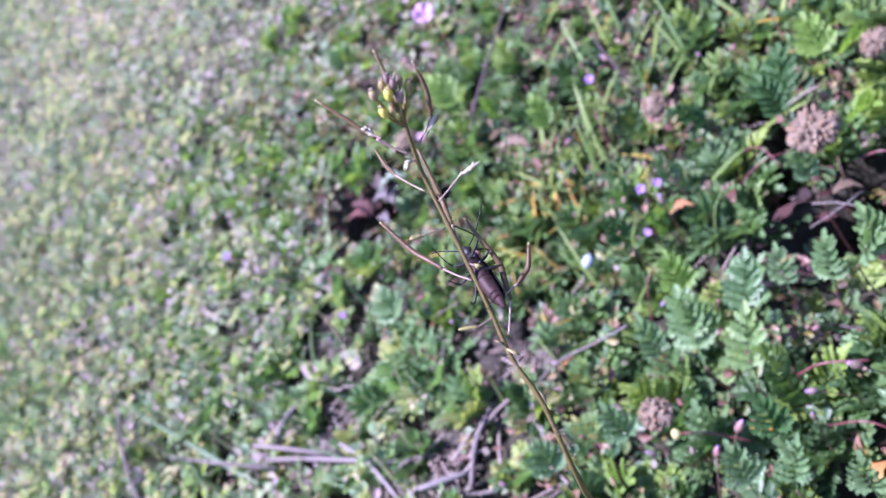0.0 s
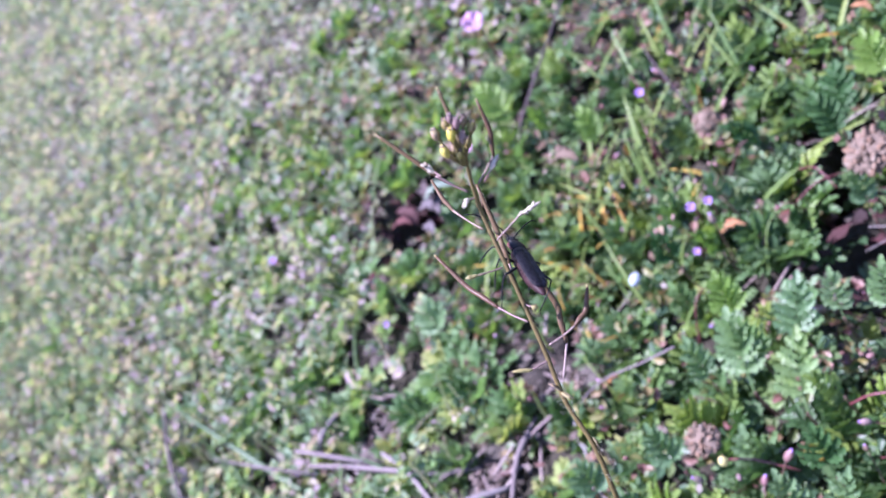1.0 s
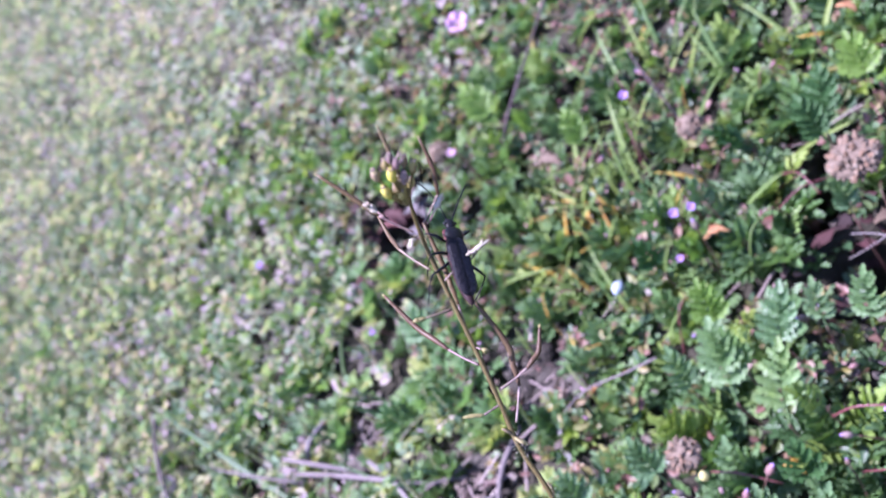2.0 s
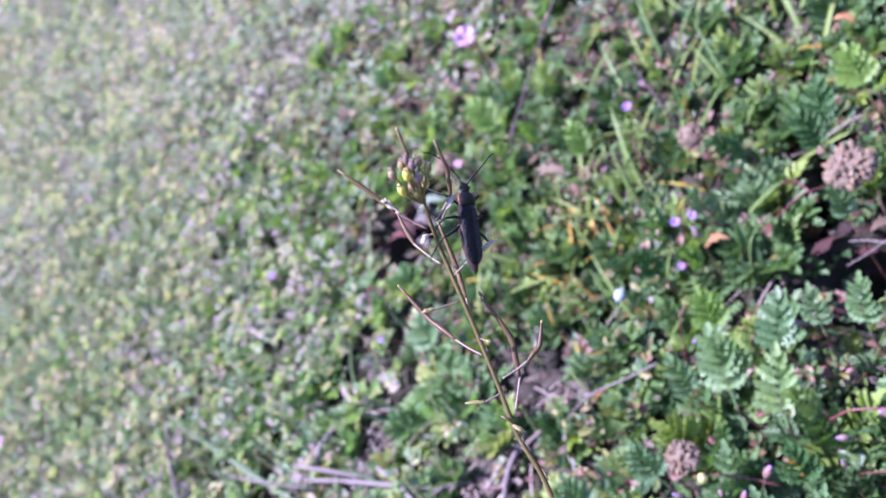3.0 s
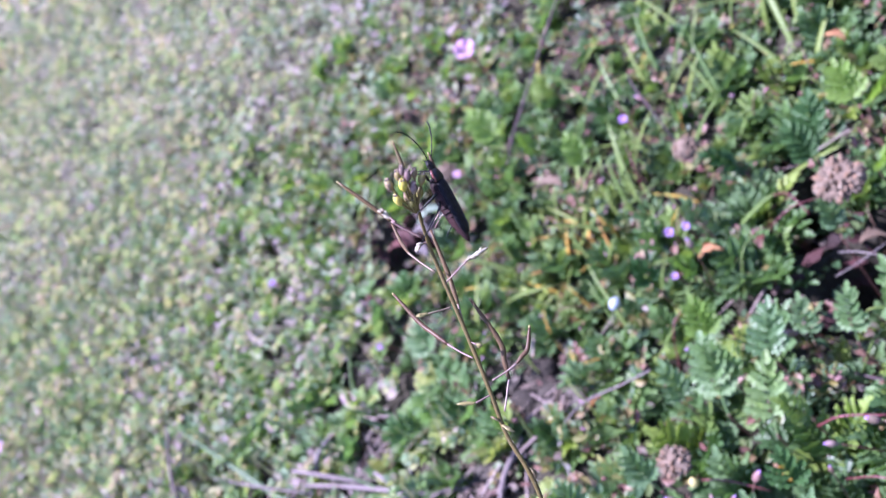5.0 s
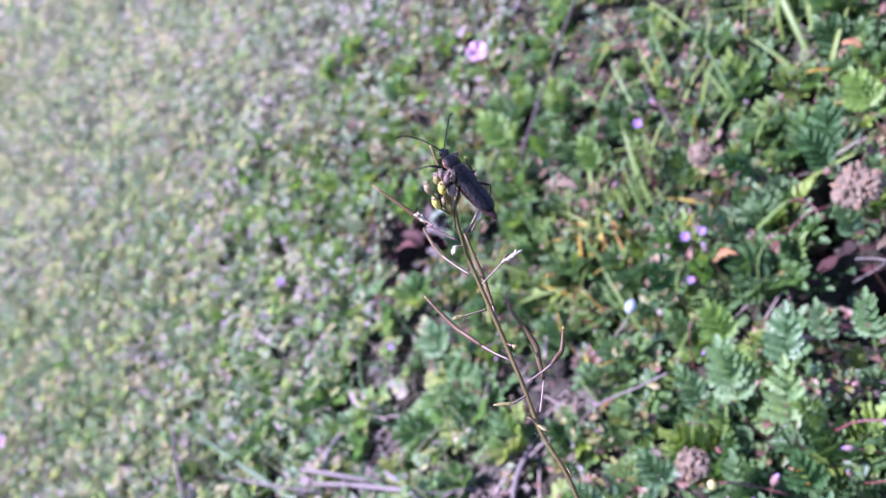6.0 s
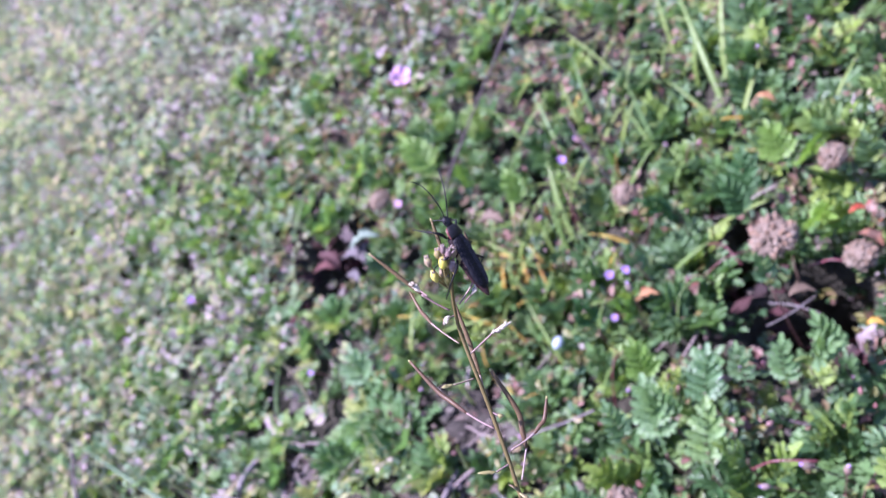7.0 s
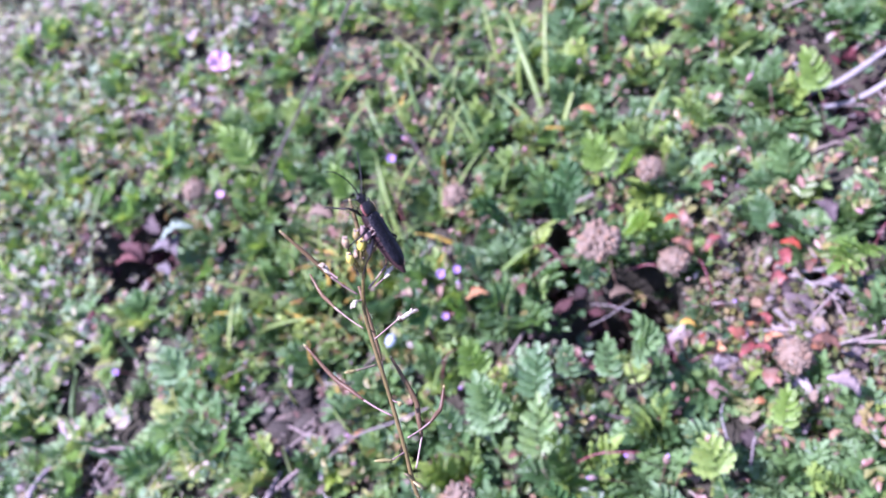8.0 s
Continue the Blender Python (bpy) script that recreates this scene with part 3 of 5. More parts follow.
def far_spot(rng):
    y = 1.7 * math.exp(rng.random() * 3.2)
    x = (rng.random() - 0.5) * 2.4 * y
    return x, y, 0.9 * y


scatter("small_weeds", "dense small green weed leaves between the rosettes", 3700, near_spot, FILL_SHAPES[:4], M_FILL, (0.006, 0.012), (5, 60), 21, (-0.001, 0.009))
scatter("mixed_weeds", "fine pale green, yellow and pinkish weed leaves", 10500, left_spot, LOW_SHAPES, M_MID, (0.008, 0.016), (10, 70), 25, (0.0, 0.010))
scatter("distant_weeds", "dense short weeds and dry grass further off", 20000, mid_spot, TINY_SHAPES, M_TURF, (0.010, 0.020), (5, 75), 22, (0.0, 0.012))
def around_spot(rng):
    a, r = rng.uniform(0, 6.28), 0.2 + 2.0 * rng.random() ** 1.5
    x, y = 0.1 + r * math.cos(a), 0.3 + r * math.sin(a)
    return None if y > 0.42 and abs(x - 0.1) < 0.35 + 0.65 * (y - 0.5) or (x > 0.0 and r < 0.42) else (x, y, 0.7 + r)


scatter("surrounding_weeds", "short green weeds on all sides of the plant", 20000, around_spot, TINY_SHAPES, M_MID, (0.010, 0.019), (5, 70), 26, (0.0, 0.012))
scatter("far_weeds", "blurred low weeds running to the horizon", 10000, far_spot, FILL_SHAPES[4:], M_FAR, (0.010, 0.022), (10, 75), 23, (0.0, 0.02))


def flake_shape(seed):
    rng = random.Random(seed)
    v, t = [(0, 0, 0.05)], []
    n = 7
    for i in range(n):
        a = 2 * math.pi * i / n
        r = rng.uniform(0.3, 0.6)
        v.append((r * math.cos(a) * 0.6, r * math.sin(a), rng.uniform(-0.1, 0.16)))
    for i in range(n):
        t.append((0, 1 + i, 1 + (i + 1) % n))
    return np.array(v, float), np.array(t)


def straw_shape():
    v, t = [], []
    for i, y in enumerate((-0.5, 0, 0.5)):
        for j in range(3):
            v.append((0.035 * math.cos(2.1 * j), y, 0.035 * math.sin(2.1 * j) + 0.04 * (i == 1)))
    for i in range(2):
        for j in range(3):
            a, b = 3 * i + j, 3 * i + (j + 1) % 3
            t += [(a, b, b + 3), (a, b + 3, a + 3)]
    return np.array(v, float), np.array(t)


def bud_shape():
    bm = egg(bmesh.new(), (0, 0.5, 0), (0, 1, 0), 1.0, 0.55, 4, 6)
    bmesh.ops.triangulate(bm, faces=bm.faces)
    bm.verts.index_update()
    v = np.array([tuple(q.co) for q in bm.verts])
    t = np.array([[q.index for q in f.verts] for f in bm.faces])
    bm.free()
    return v, t


def blade_shape(seed):
    rng = random.Random(seed)
    v, t = [], []
    b = rng.uniform(0.1, 0.4)
    for i in range(4):
        u = i / 3
        w = 0.05 * (1 - u) + 0.008
        v += [(w, b * u * u, u), (-w, b * u * u, u), (0, b * u * u - 0.03, u)]
    for i in range(3):
        for j in range(3):
            a, c = 3 * i + j, 3 * i + (j + 1) % 3
            t += [(a, c, c + 3), (a, c + 3, a + 3)]
    return np.array(v, float), np.array(t)


def grass_spot(rng):
    y = 0.42 * math.exp(rng.random() ** 1.2 * 2.4)
    x = 0.12 - 0.25 * (y - 0.4) + (rng.random() - 0.5) * (0.3 + 1.5 * (y - 0.4))
    return (x, y, 0.5 + 0.6 * y) if x < 0.14 - 0.3 * max(0, 0.62 - y) - 0.2 * rng.random() else None


M_DRYGRASS = material("dry_grass", [(0.128, 0.205, 0.092), (0.272, 0.205, 0.175), (0.153, 0.23, 0.12), (0.289, 0.189, 0.193), (0.306, 0.254, 0.248)], 0.6, "island", 500, 20, 0.2, 0.1, 0.3, 0.3)
scatter("dry_grass", "thin tan and pale green grass stalks further off", 3000, grass_spot, [blade_shape(i) for i in range(4)], M_DRYGRASS, (0.012, 0.026), (-30, 45), 24, (-0.002, 0.004))

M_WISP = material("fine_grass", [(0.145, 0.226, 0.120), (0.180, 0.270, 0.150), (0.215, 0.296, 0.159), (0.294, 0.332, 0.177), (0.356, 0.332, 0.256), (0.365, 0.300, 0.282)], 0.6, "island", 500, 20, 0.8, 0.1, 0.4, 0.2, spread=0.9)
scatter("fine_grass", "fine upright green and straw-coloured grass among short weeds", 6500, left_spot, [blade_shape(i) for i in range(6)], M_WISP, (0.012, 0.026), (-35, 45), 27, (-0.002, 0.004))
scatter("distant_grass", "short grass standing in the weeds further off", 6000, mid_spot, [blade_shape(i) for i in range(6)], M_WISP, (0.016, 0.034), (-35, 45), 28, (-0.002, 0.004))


def litter_spot(rng):
    if rng.random() < 0.16:
        hx, hy, hr, _ = HOLLOWS[rng.choice((0, 1, 1, 7, 7, 9, 9, 9, 10, 11, 11, 5))]
        return rng.gauss(hx, hr * 0.8), rng.gauss(hy, hr * 0.8), 1.0
    return rng.uniform(-0.25, 0.38), rng.uniform(0.1, 0.7), 1.0


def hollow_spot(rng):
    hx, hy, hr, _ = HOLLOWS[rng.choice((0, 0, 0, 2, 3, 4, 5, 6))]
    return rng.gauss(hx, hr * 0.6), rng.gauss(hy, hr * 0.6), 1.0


# dark red leaf scraps, near black to put the hollows' shade into colour
M_SHADELITTER = material("shade_dark_leaf", [(0.02, 0.013, 0.013), (0.045, 0.02, 0.02), (0.03, 0.02, 0.02), (0.07, 0.018, 0.022), (0.05, 0.04, 0.04)], 0.8, "island", 900, 80, 0.3, 0.4, 0.05, 0.2)
scatter("dark_litter", "dark reddish leaf scraps, darkened for the shade in hollows", 700, hollow_spot, [flake_shape(i) for i in range(5)], M_SHADELITTER, (0.004, 0.010), (-50, 50), 34, (0.0, 0.006))
scatter("leaf_litter", "curled pinkish brown dead leaf scraps on the soil", 4000, litter_spot, [flake_shape(i) for i in range(5)], M_LITTER, (0.0018, 0.0052), (-50, 50), 31, (0.001, 0.008))
def patch_spot(rng):
    u = rng.random()
    return rng.gauss(0.228 - 0.022 * u, 0.012), rng.gauss(0.232 - 0.072 * u, 0.010), 1.0


M_MOTTLED = material("patch_leaf", [(0.066, 0.105, 0.030), (0.121, 0.138, 0.035), (0.143, 0.110, 0.075), (0.165, 0.138, 0.110), (0.055, 0.083, 0.030), (0.143, 0.072, 0.045)], 0.55, "island", 900, 60, 0.4, 0.3, 0.3, 0.3)
scatter("patch_weeds", "tiny yellow-green and tan leaves in a litter patch", 420, patch_spot, LOW_SHAPES, M_MOTTLED, (0.004, 0.010), (0, 60), 35, (0.0, 0.008))
scatter("straw_litter", "thin pale straw pieces lying among the weeds", 600, litter_spot, [straw_shape()], M_STRAW, (0.006, 0.016), (-20, 20), 32, (0.001, 0.010))
scatter("small_buds", "tiny mauve and pinkish buds among the weed leaves", 480, near_spot, [bud_shape()], M_BUDS, (0.0012, 0.0028), (20, 90), 33, (0.008, 0.022))

# ---- sticks, blades, heads and flowers on the ground ----


def twig(points, radius, label, name="dry_twig", mat=M_TWIG):
    rng = random.Random(len(bpy.data.objects))
    pts = [(x + rng.uniform(-0.0015, 0.0015), y + rng.uniform(-0.0015, 0.0015), z) for x, y, z in points]
    ob = part(name, tube(bmesh.new(), pts, [radius * 0.8, radius * 0.68, radius * 0.88, radius * 0.5], 7, 4), mat)
    return tagged(ob, label, "twig", "twigs on the soil")


def on(x, y, up=0.004):
    return (x, y, ground_height(x, y) + up)


twig([on(0.0, 0.362, 0.010), on(0.02, 0.335, 0.012), on(0.05, 0.296, 0.008)], 0.0013, "pale grey dry twig lying on soil")
twig([(0.1300, 0.2475, 0.019), (0.1205, 0.2570, 0.015), (0.108, 0.268, 0.007), (0.097, 0.280, -0.004)], 0.00045, "pale grey twig half under leaves")
twig([on(0.098, 0.288), on(0.092, 0.277), on(0.088, 0.264)], 0.0014, "whitish broken twig on soil", mat=M_BLEACHED)
twig([on(0.058, 0.276, 0.007), on(0.072, 0.283, 0.009), on(0.085, 0.288, 0.009)], 0.0012, "grey dry twig on soil")
twig([on(0.026, 0.364, 0.012), on(0.018, 0.360, 0.014), on(0.010, 0.358, 0.010)], 0.0014, "short pale twig on soil")
twig([on(-0.046, 0.455, 0.018), on(-0.050, 0.425, 0.018), on(-0.052, 0.390, 0.016)], 0.0012, "bleached white dry stem among weeds")
twig([(0.2242, 0.3731, 0.060), (0.1943, 0.3771, 0.040), (0.1644, 0.3812, 0.020), (0.1560, 0.3824, 0.012)], 0.0007, "dry brown leaning stem above the weeds", mat=M_DARKTWIG)
twig([(0.183, 0.2355, 0.004), (0.190, 0.232, 0.006), (0.197, 0.228, 0.006)], 0.00024, "bleached crossed twig over a dark hollow", mat=M_TWIG)
twig([(0.189, 0.240, 0.004), (0.191, 0.232, 0.0055), (0.193, 0.225, 0.006)], 0.00024, "bleached crossed twig over a dark hollow", mat=M_TWIG)
twig([on(0.306, 0.243, 0.012), on(0.320, 0.234, 0.020), on(0.340, 0.222, 0.012)], 0.0016, "grey dry twig over a dark hollow", mat=M_BLEACHED)
twig([on(0.303, 0.236, 0.012), on(0.316, 0.226, 0.018), on(0.332, 0.210, 0.012)], 0.0014, "grey dry twig over a dark hollow", mat=M_BLEACHED)
twig([on(0.318, 0.250, 0.014), on(0.320, 0.240, 0.020), on(0.322, 0.228, 0.012)], 0.0009, "thin dry twig over a dark hollow")
twig([on(0.228, 0.205), on(0.222, 0.190, 0.008), on(0.220, 0.172)], 0.0014, "grey dry twig in leaf litter")
twig([on(0.236, 0.196), on(0.240, 0.184, 0.008), on(0.236, 0.168)], 0.0013, "bleached twig in leaf litter")
twig([on(0.072, 0.262), on(0.058, 0.275, 0.006), on(0.046, 0.296)], 0.0012, "thin grey twig on soil")
twig([on(0.214, 0.366, 0.02), on(0.205, 0.345, 0.028), on(0.198, 0.318, 0.02)], 0.0006, "thin brown dry stem over leaves", mat=M_DARKTWIG)


twig([on(0.001, 0.370, 0.009), on(0.012, 0.352, 0.013), on(0.026, 0.333, 0.010)], 0.0012, "pale mauve-grey dry twig lying on soil")
twig([on(0.031, 0.331, 0.010), on(0.037, 0.310, 0.012), on(0.041, 0.285, 0.008)], 0.0011, "pale grey dry twig lying on soil")
twig([on(0.044, 0.284, 0.009), on(0.052, 0.281, 0.011), on(0.062, 0.279, 0.009)], 0.0014, "pale grey thick twig end on soil")
twig([on(0.043, 0.300, 0.008), on(0.051, 0.297, 0.010), on(0.060, 0.293, 0.007)], 0.0010, "thin pale dry twig on soil")
twig([on(-0.035, 0.405, 0.014), on(-0.014, 0.376, 0.015), on(0.005, 0.348, 0.012)], 0.0009, "thin pale green dry stalk over weeds")


def blade(x, y, length, lean, spin, width, mat, label, name="grass_blade"):
    """A folded, arching grass blade."""
    bm = bmesh.new()
    rows = []
    for i in range(8):
        s = i / 7
        c = Vector((0, length * (s * math.sin(lean) + 0.18 * s * s), length * (s * math.cos(lean) - 0.28 * s * s)))
        w = width * (1 - s ** 2.2) * (0.6 + 0.8 * min(1, s * 3)) / 1.4 + 0.0001
        rows.append([c + Vector((w, 0, w * 0.5)), c, c + Vector((-w, 0, w * 0.5)), c + Vector((0, 0, -0.00015))])
    ob = part(name, loft(bm, rows), mat)
    ob.matrix_basis = Matrix.Translation((x, y, ground_height(x, y) - 0.001)) @ Matrix.Rotation(spin, 4, "Z")
    return tagged(ob, label, "grass", "grass blades")


def build_blades():
    rng = random.Random(8)
    places = [(0.13, 0.335), (0.15, 0.345), (0.165, 0.36), (0.18, 0.345), (0.194, 0.33), (0.21, 0.35), (0.225, 0.365), (0.237, 0.31), (0.25, 0.33),
              (0.262, 0.35), (0.17, 0.325), (0.155, 0.32), (0.145, 0.31), (0.24, 0.385), (0.2, 0.39), (0.255, 0.36)]
    for x, y in places:
        for _ in range(rng.randint(4, 6)):
            blade(x + rng.uniform(-0.012, 0.012), y + rng.uniform(-0.012, 0.012), rng.uniform(0.028, 0.048), rng.uniform(0.1, 0.75), rng.uniform(0, 6.28),
                  rng.uniform(0.0006, 0.0013), M_GRASS, "narrow green grass blade rising among weeds")
    for _ in range(70):
        x, y = rng.uniform(0.09, 0.36), rng.uniform(0.26, 0.52)
        blade(x, y, rng.uniform(0.025, 0.05), rng.uniform(0.3, 0.95), rng.uniform(0, 6.28), rng.uniform(0.0006, 0.0012), M_GRASS, "narrow grass blade leaning among weeds")
    for _ in range(26):
        blade(rng.uniform(0.10, 0.34), rng.uniform(0.26, 0.45), rng.uniform(0.012, 0.022), rng.uniform(0.2, 0.9), rng.uniform(0, 6.28), rng.uniform(0.0007, 0.0012), M_YELLOWBLADE,
              "short withering yellow-orange blade among weeds")
    for x, y, s in ((0.118, 0.352, 0.9), (0.137, 0.345, 0.3), (0.150, 0.338, 0.8), (0.148, 0.325, 5.6), (0.160, 0.335, 0.5), (0.124, 0.336, 0.6), (0.131, 0.325, 0.4), (0.129, 0.32, 2.0), (0.142, 0.33, 1.2), (0.236, 0.33, 0.2), (0.256, 0.3, 1.0), (0.135, 0.312, 5.0)):
        blade(x, y, rng.uniform(0.018, 0.026), rng.uniform(0.3, 0.8), s, 0.0016, M_YELLOWBLADE, "withering yellow-orange grass blade")
    for _ in range(105):
        x, y = rng.gauss(0.146, 0.018), rng.gauss(0.318, 0.022)
        blade(x, y, rng.uniform(0.018, 0.033), rng.uniform(-0.1, 0.4), rng.uniform(0, 6.28), rng.uniform(0.0004, 0.0009), M_YELLOWBLADE if rng.random() < 0.24 else M_GRASS,
              "thin upright grass blade in a grassy clump")
    blade(0.002, 0.335, 0.115, 1.05, 0.36, 0.0013, M_DARKGRASS, "long dark green grass blade leaning over twigs")
    blade(0.252, 0.318, 0.062, 0.75, 5.7, 0.0016, M_GRASS, "long green grass blade above the weeds")
    blade(0.26, 0.325, 0.055, 0.6, 5.3, 0.0014, M_GRASS, "long green grass blade above the weeds")


build_blades()


def scrap_mesh():
    me = bpy.data.meshes.new("floret")
    bm = egg(bmesh.new(), (0, 0.2, 0), (0, 1, 0), 1.0, 0.5, 5, 7, random.Random(2), 0.16)
    bm.to_mesh(me)
    bm.free()
    me.materials.append(M_SCRAP)
    for f in me.polygons:
        f.use_smooth = True
    return me


SCRAP = scrap_mesh()


def seed_head(x, y, z, width, height, seed, label):
    """A dried, ragged flower head: a core covered with many withered florets."""
    rng = random.Random(seed)
    root = new("dry_flower_head")
    part("core", egg(bmesh.new(), (0, 0, 0), (0, 0, 1), height * 0.68, width * 0.66, 8, 11, rng, 0.2), M_CLUMP, root)
    for _ in range(150):
        d = Vector((rng.gauss(0, 1), rng.gauss(0, 1), rng.gauss(0.2, 0.7))).normalized()
        c = Vector((d.x * width, d.y * width, d.z * height)) * rng.uniform(0.22, 0.28)
        u = (d + Vector((rng.gauss(0, 1), rng.gauss(0, 1), rng.gauss(0.2, 1))) * 0.28).normalized()
        ob = new("floret", SCRAP)
        ob.parent = root
        k = width * rng.uniform(0.14, 0.23)
        side = u.orthogonal().normalized()
        m = Matrix((side, u, side.cross(u))).transposed().to_4x4()
        ob.matrix_basis = Matrix.Translation(c) @ m @ Matrix.Diagonal((k, k, k * rng.uniform(0.5, 1), 1))
    root.location = (x, y, z)
    return tagged(root, label, "flower head", "dried flower heads")


seed_head(0.2035, 0.2440, 0.019, 0.019, 0.0125, 1, "large greyish pink dried flower head resting on leaves")
seed_head(0.1939, 0.3042, 0.0153, 0.012, 0.011, 2, "small round brownish flower head among leaves")
seed_head(0.1150, 0.2180, 0.024, 0.012, 0.008, 3, "dusty pink dried flower head among leaves")
seed_head(0.2150, 0.2255, 0.008, 0.013, 0.009, 4, "brownish pink dried flower head in leaf litter")
seed_head(0.2075, 0.1790, 0.006, 0.014, 0.011, 5, "pinkish tan dried flower head in leaf litter")
seed_head(0.2370, 0.2505, 0.016, 0.012, 0.010, 6, "brown dried flower head in leaf litter")


def petal_flower(x, y, z, size, mat, label, petals=5, tilt=0.3):
    root = new("wild_flower")
    root.matrix_basis = pose(x, y, z, 25, -20, 40)
    for i in range(petals):
        bm = bmesh.new()
        rows = []
        for j in range(5):
            s = j / 4
            w = size * 0.3 * math.sin(math.pi * (0.12 + 0.75 * s))
            c = Vector((0, size * 0.5 * s, size * 0.18 * s * s))
            rows.append([c + Vector((w, 0, w * 0.3)), c + Vector((0, 0, 0)), c + Vector((-w, 0, w * 0.3)), c + Vector((0, 0, -size * 0.012))])
        p = part("petal", loft(bm, rows), mat, root)
        p.rotation_euler = (tilt, 0, 6.283 * i / petals)
    part("flower_centre", egg(bmesh.new(), (0, 0, size * 0.04), (0, 0, 1), size * 0.2, size * 0.16), M_YELLOW, root, "pale yellow centre")
    part("stalk", tube(bmesh.new(), [(0, 0, 0), (0.001, -0.002, -0.008), (0.001, -0.004, -z - 0.01)], [0.0004, 0.0005], 6), M_REDSTEM, root, "thin reddish stalk")
    return tagged(root, label, "flower", "small wild flowers")


petal_flower(0.1866, 0.4518, 0.0252, 0.012, M_PINK, "pink five-petalled flower standing above the weeds")
petal_flower(-0.165, 0.585, 0.014, 0.010, M_PINK, "small pink flower in the short weeds")
petal_flower(0.1375, 0.3675, 0.036, 0.0036, M_PINK, "tiny magenta flower beside a bare hollow")
petal_flower(0.1666, 0.2846, 0.0135, 0.0036, M_VIOLET, "tiny violet flower among leaves")
petal_flower(0.1712, 0.2815, 0.013, 0.0032, M_VIOLET, "tiny violet flower among leaves")
petal_flower(0.1936, 0.3417, 0.014, 0.004, M_VIOLET, "tiny violet flower among leaves")
petal_flower(0.1566, 0.2735, 0.010, 0.0028, M_VIOLET, "tiny violet flower bud among leaves")
petal_flower(0.040, 0.470, 0.010, 0.0045, M_VIOLET, "tiny blue-violet flower in the weeds")
petal_flower(0.066, 0.365, 0.010, 0.003, M_VIOLET, "tiny blue-violet flower in the weeds")


def filaree_bud(x, y, size, lean, spin):
    """A nodding pink-ribbed bud with a purple tip on a red stalk."""
    root = new("filaree_bud")
    z = ground_height(x, y)
    root.matrix_basis = Matrix.Translation((x, y, z)) @ Matrix.Rotation(spin, 4, "Z")
    tip = Vector((0.0, math.sin(lean) * 0.010, 0.021))
    way = Vector((0, math.sin(lean), math.cos(lean)))
    part("stalk", tube(bmesh.new(), [(0, -0.004, 0), (0, 0, 0.010), tip], [0.00024, 0.0002], 6), M_DARKSTEM, root, "thin red stalk")
    part("calyx", egg(bmesh.new(), tip + way * size * 0.45, way, size, size * 0.52, 7, 9, random.Random(int(x * 1e4)), 0.07), M_CALYX, root, "pinkish ribbed calyx")
    part("petal_tip", egg(bmesh.new(), tip + way * size * 0.9, way, size * 0.26, size * 0.24, 5, 7), M_VIOLET, root, "purple petal tip")
    return tagged(root, "pinkish closed bud with purple tip on a red stalk", "bud", "closed buds among the leaves")


def build_buds():
    rng = random.Random(41)
    for x, y in [(0.1109, 0.2158), (0.1187, 0.208), (0.1118, 0.2063), (0.1262, 0.178), (0.1599, 0.1895), (0.1518, 0.1953), (0.2082, 0.3384), (0.1655, 0.2746), (0.1611, 0.229), (0.1568, 0.1877), (0.1619, 0.1843), (0.2153, 0.2026), (0.1699, 0.2288), (0.1514, 0.2522)]:
        filaree_bud(x, y, rng.uniform(0.0032, 0.0046), rng.uniform(0.2, 1.1), rng.uniform(0, 6.28))
    for _ in range(12):
        x, y = rng.uniform(0.06, 0.30), rng.uniform(0.16, 0.40)
        if clear(x, y, 1.2):
            filaree_bud(x, y, rng.uniform(0.0024, 0.0038), rng.uniform(0.2, 1.2), rng.uniform(0, 6.28))


build_buds()


def small_thing(name, x, y, z, length, width, axis, mat, label, category):
    ob = part(name, egg(bmesh.new(), (0, 0, 0), axis, length, width, 6, 8, random.Random(int(x * 1e4)), 0.12), mat)
    ob.location = (x, y, z)
    return tagged(ob, label, category)


small_thing("white_bud", 0.1374, 0.2751, 0.0198, 0.0046, 0.0036, (1, 0.3, 0.2), M_WHITE, "pale bluish white bud on a leaf", "bud")
small_thing("yellow_bud", 0.1145, 0.212, 0.021, 0.0035, 0.0024, (0.2, 0.2, 1), M_YELLOW, "pale yellow closed bud among leaves", "bud")


def dead_leaf(x, y, z, size, spin, tilt, mat, label):
    """A curled, lobed fallen leaf with thickness."""
    rng = random.Random(int(x * 9000 + y * 700))
    bm = bmesh.new()
    rows = []
    for i in range(9):
        s = i / 8
        w = size * 0.3 * math.sin(math.pi * (0.06 + 0.86 * s)) * rng.uniform(0.75, 1.2)
        c = Vector((0.1 * size * math.sin(3 * s), size * (s - 0.5), size * 0.16 * math.sin(math.pi * s)))
        curl = rng.uniform(0.3, 0.7)
        rows.append([c + Vector((w, 0, w * curl)), c + Vector((w * 0.5, 0, w * 0.1)), c, c + Vector((-w * 0.5, 0, w * 0.1)), c + Vector((-w, 0, w * curl)),
                     c + Vector((-w * 0.5, 0, w * 0.1 - size * 0.02)), c + Vector((0, 0, -size * 0.02)), c + Vector((w * 0.5, 0, w * 0.1 - size * 0.02))])
    ob = part("fallen_leaf", loft(bm, rows), mat)
    ob.matrix_basis = pose(x, y, z, tilt, 15, spin)
    return tagged(ob, label, "leaf", "fallen leaves")


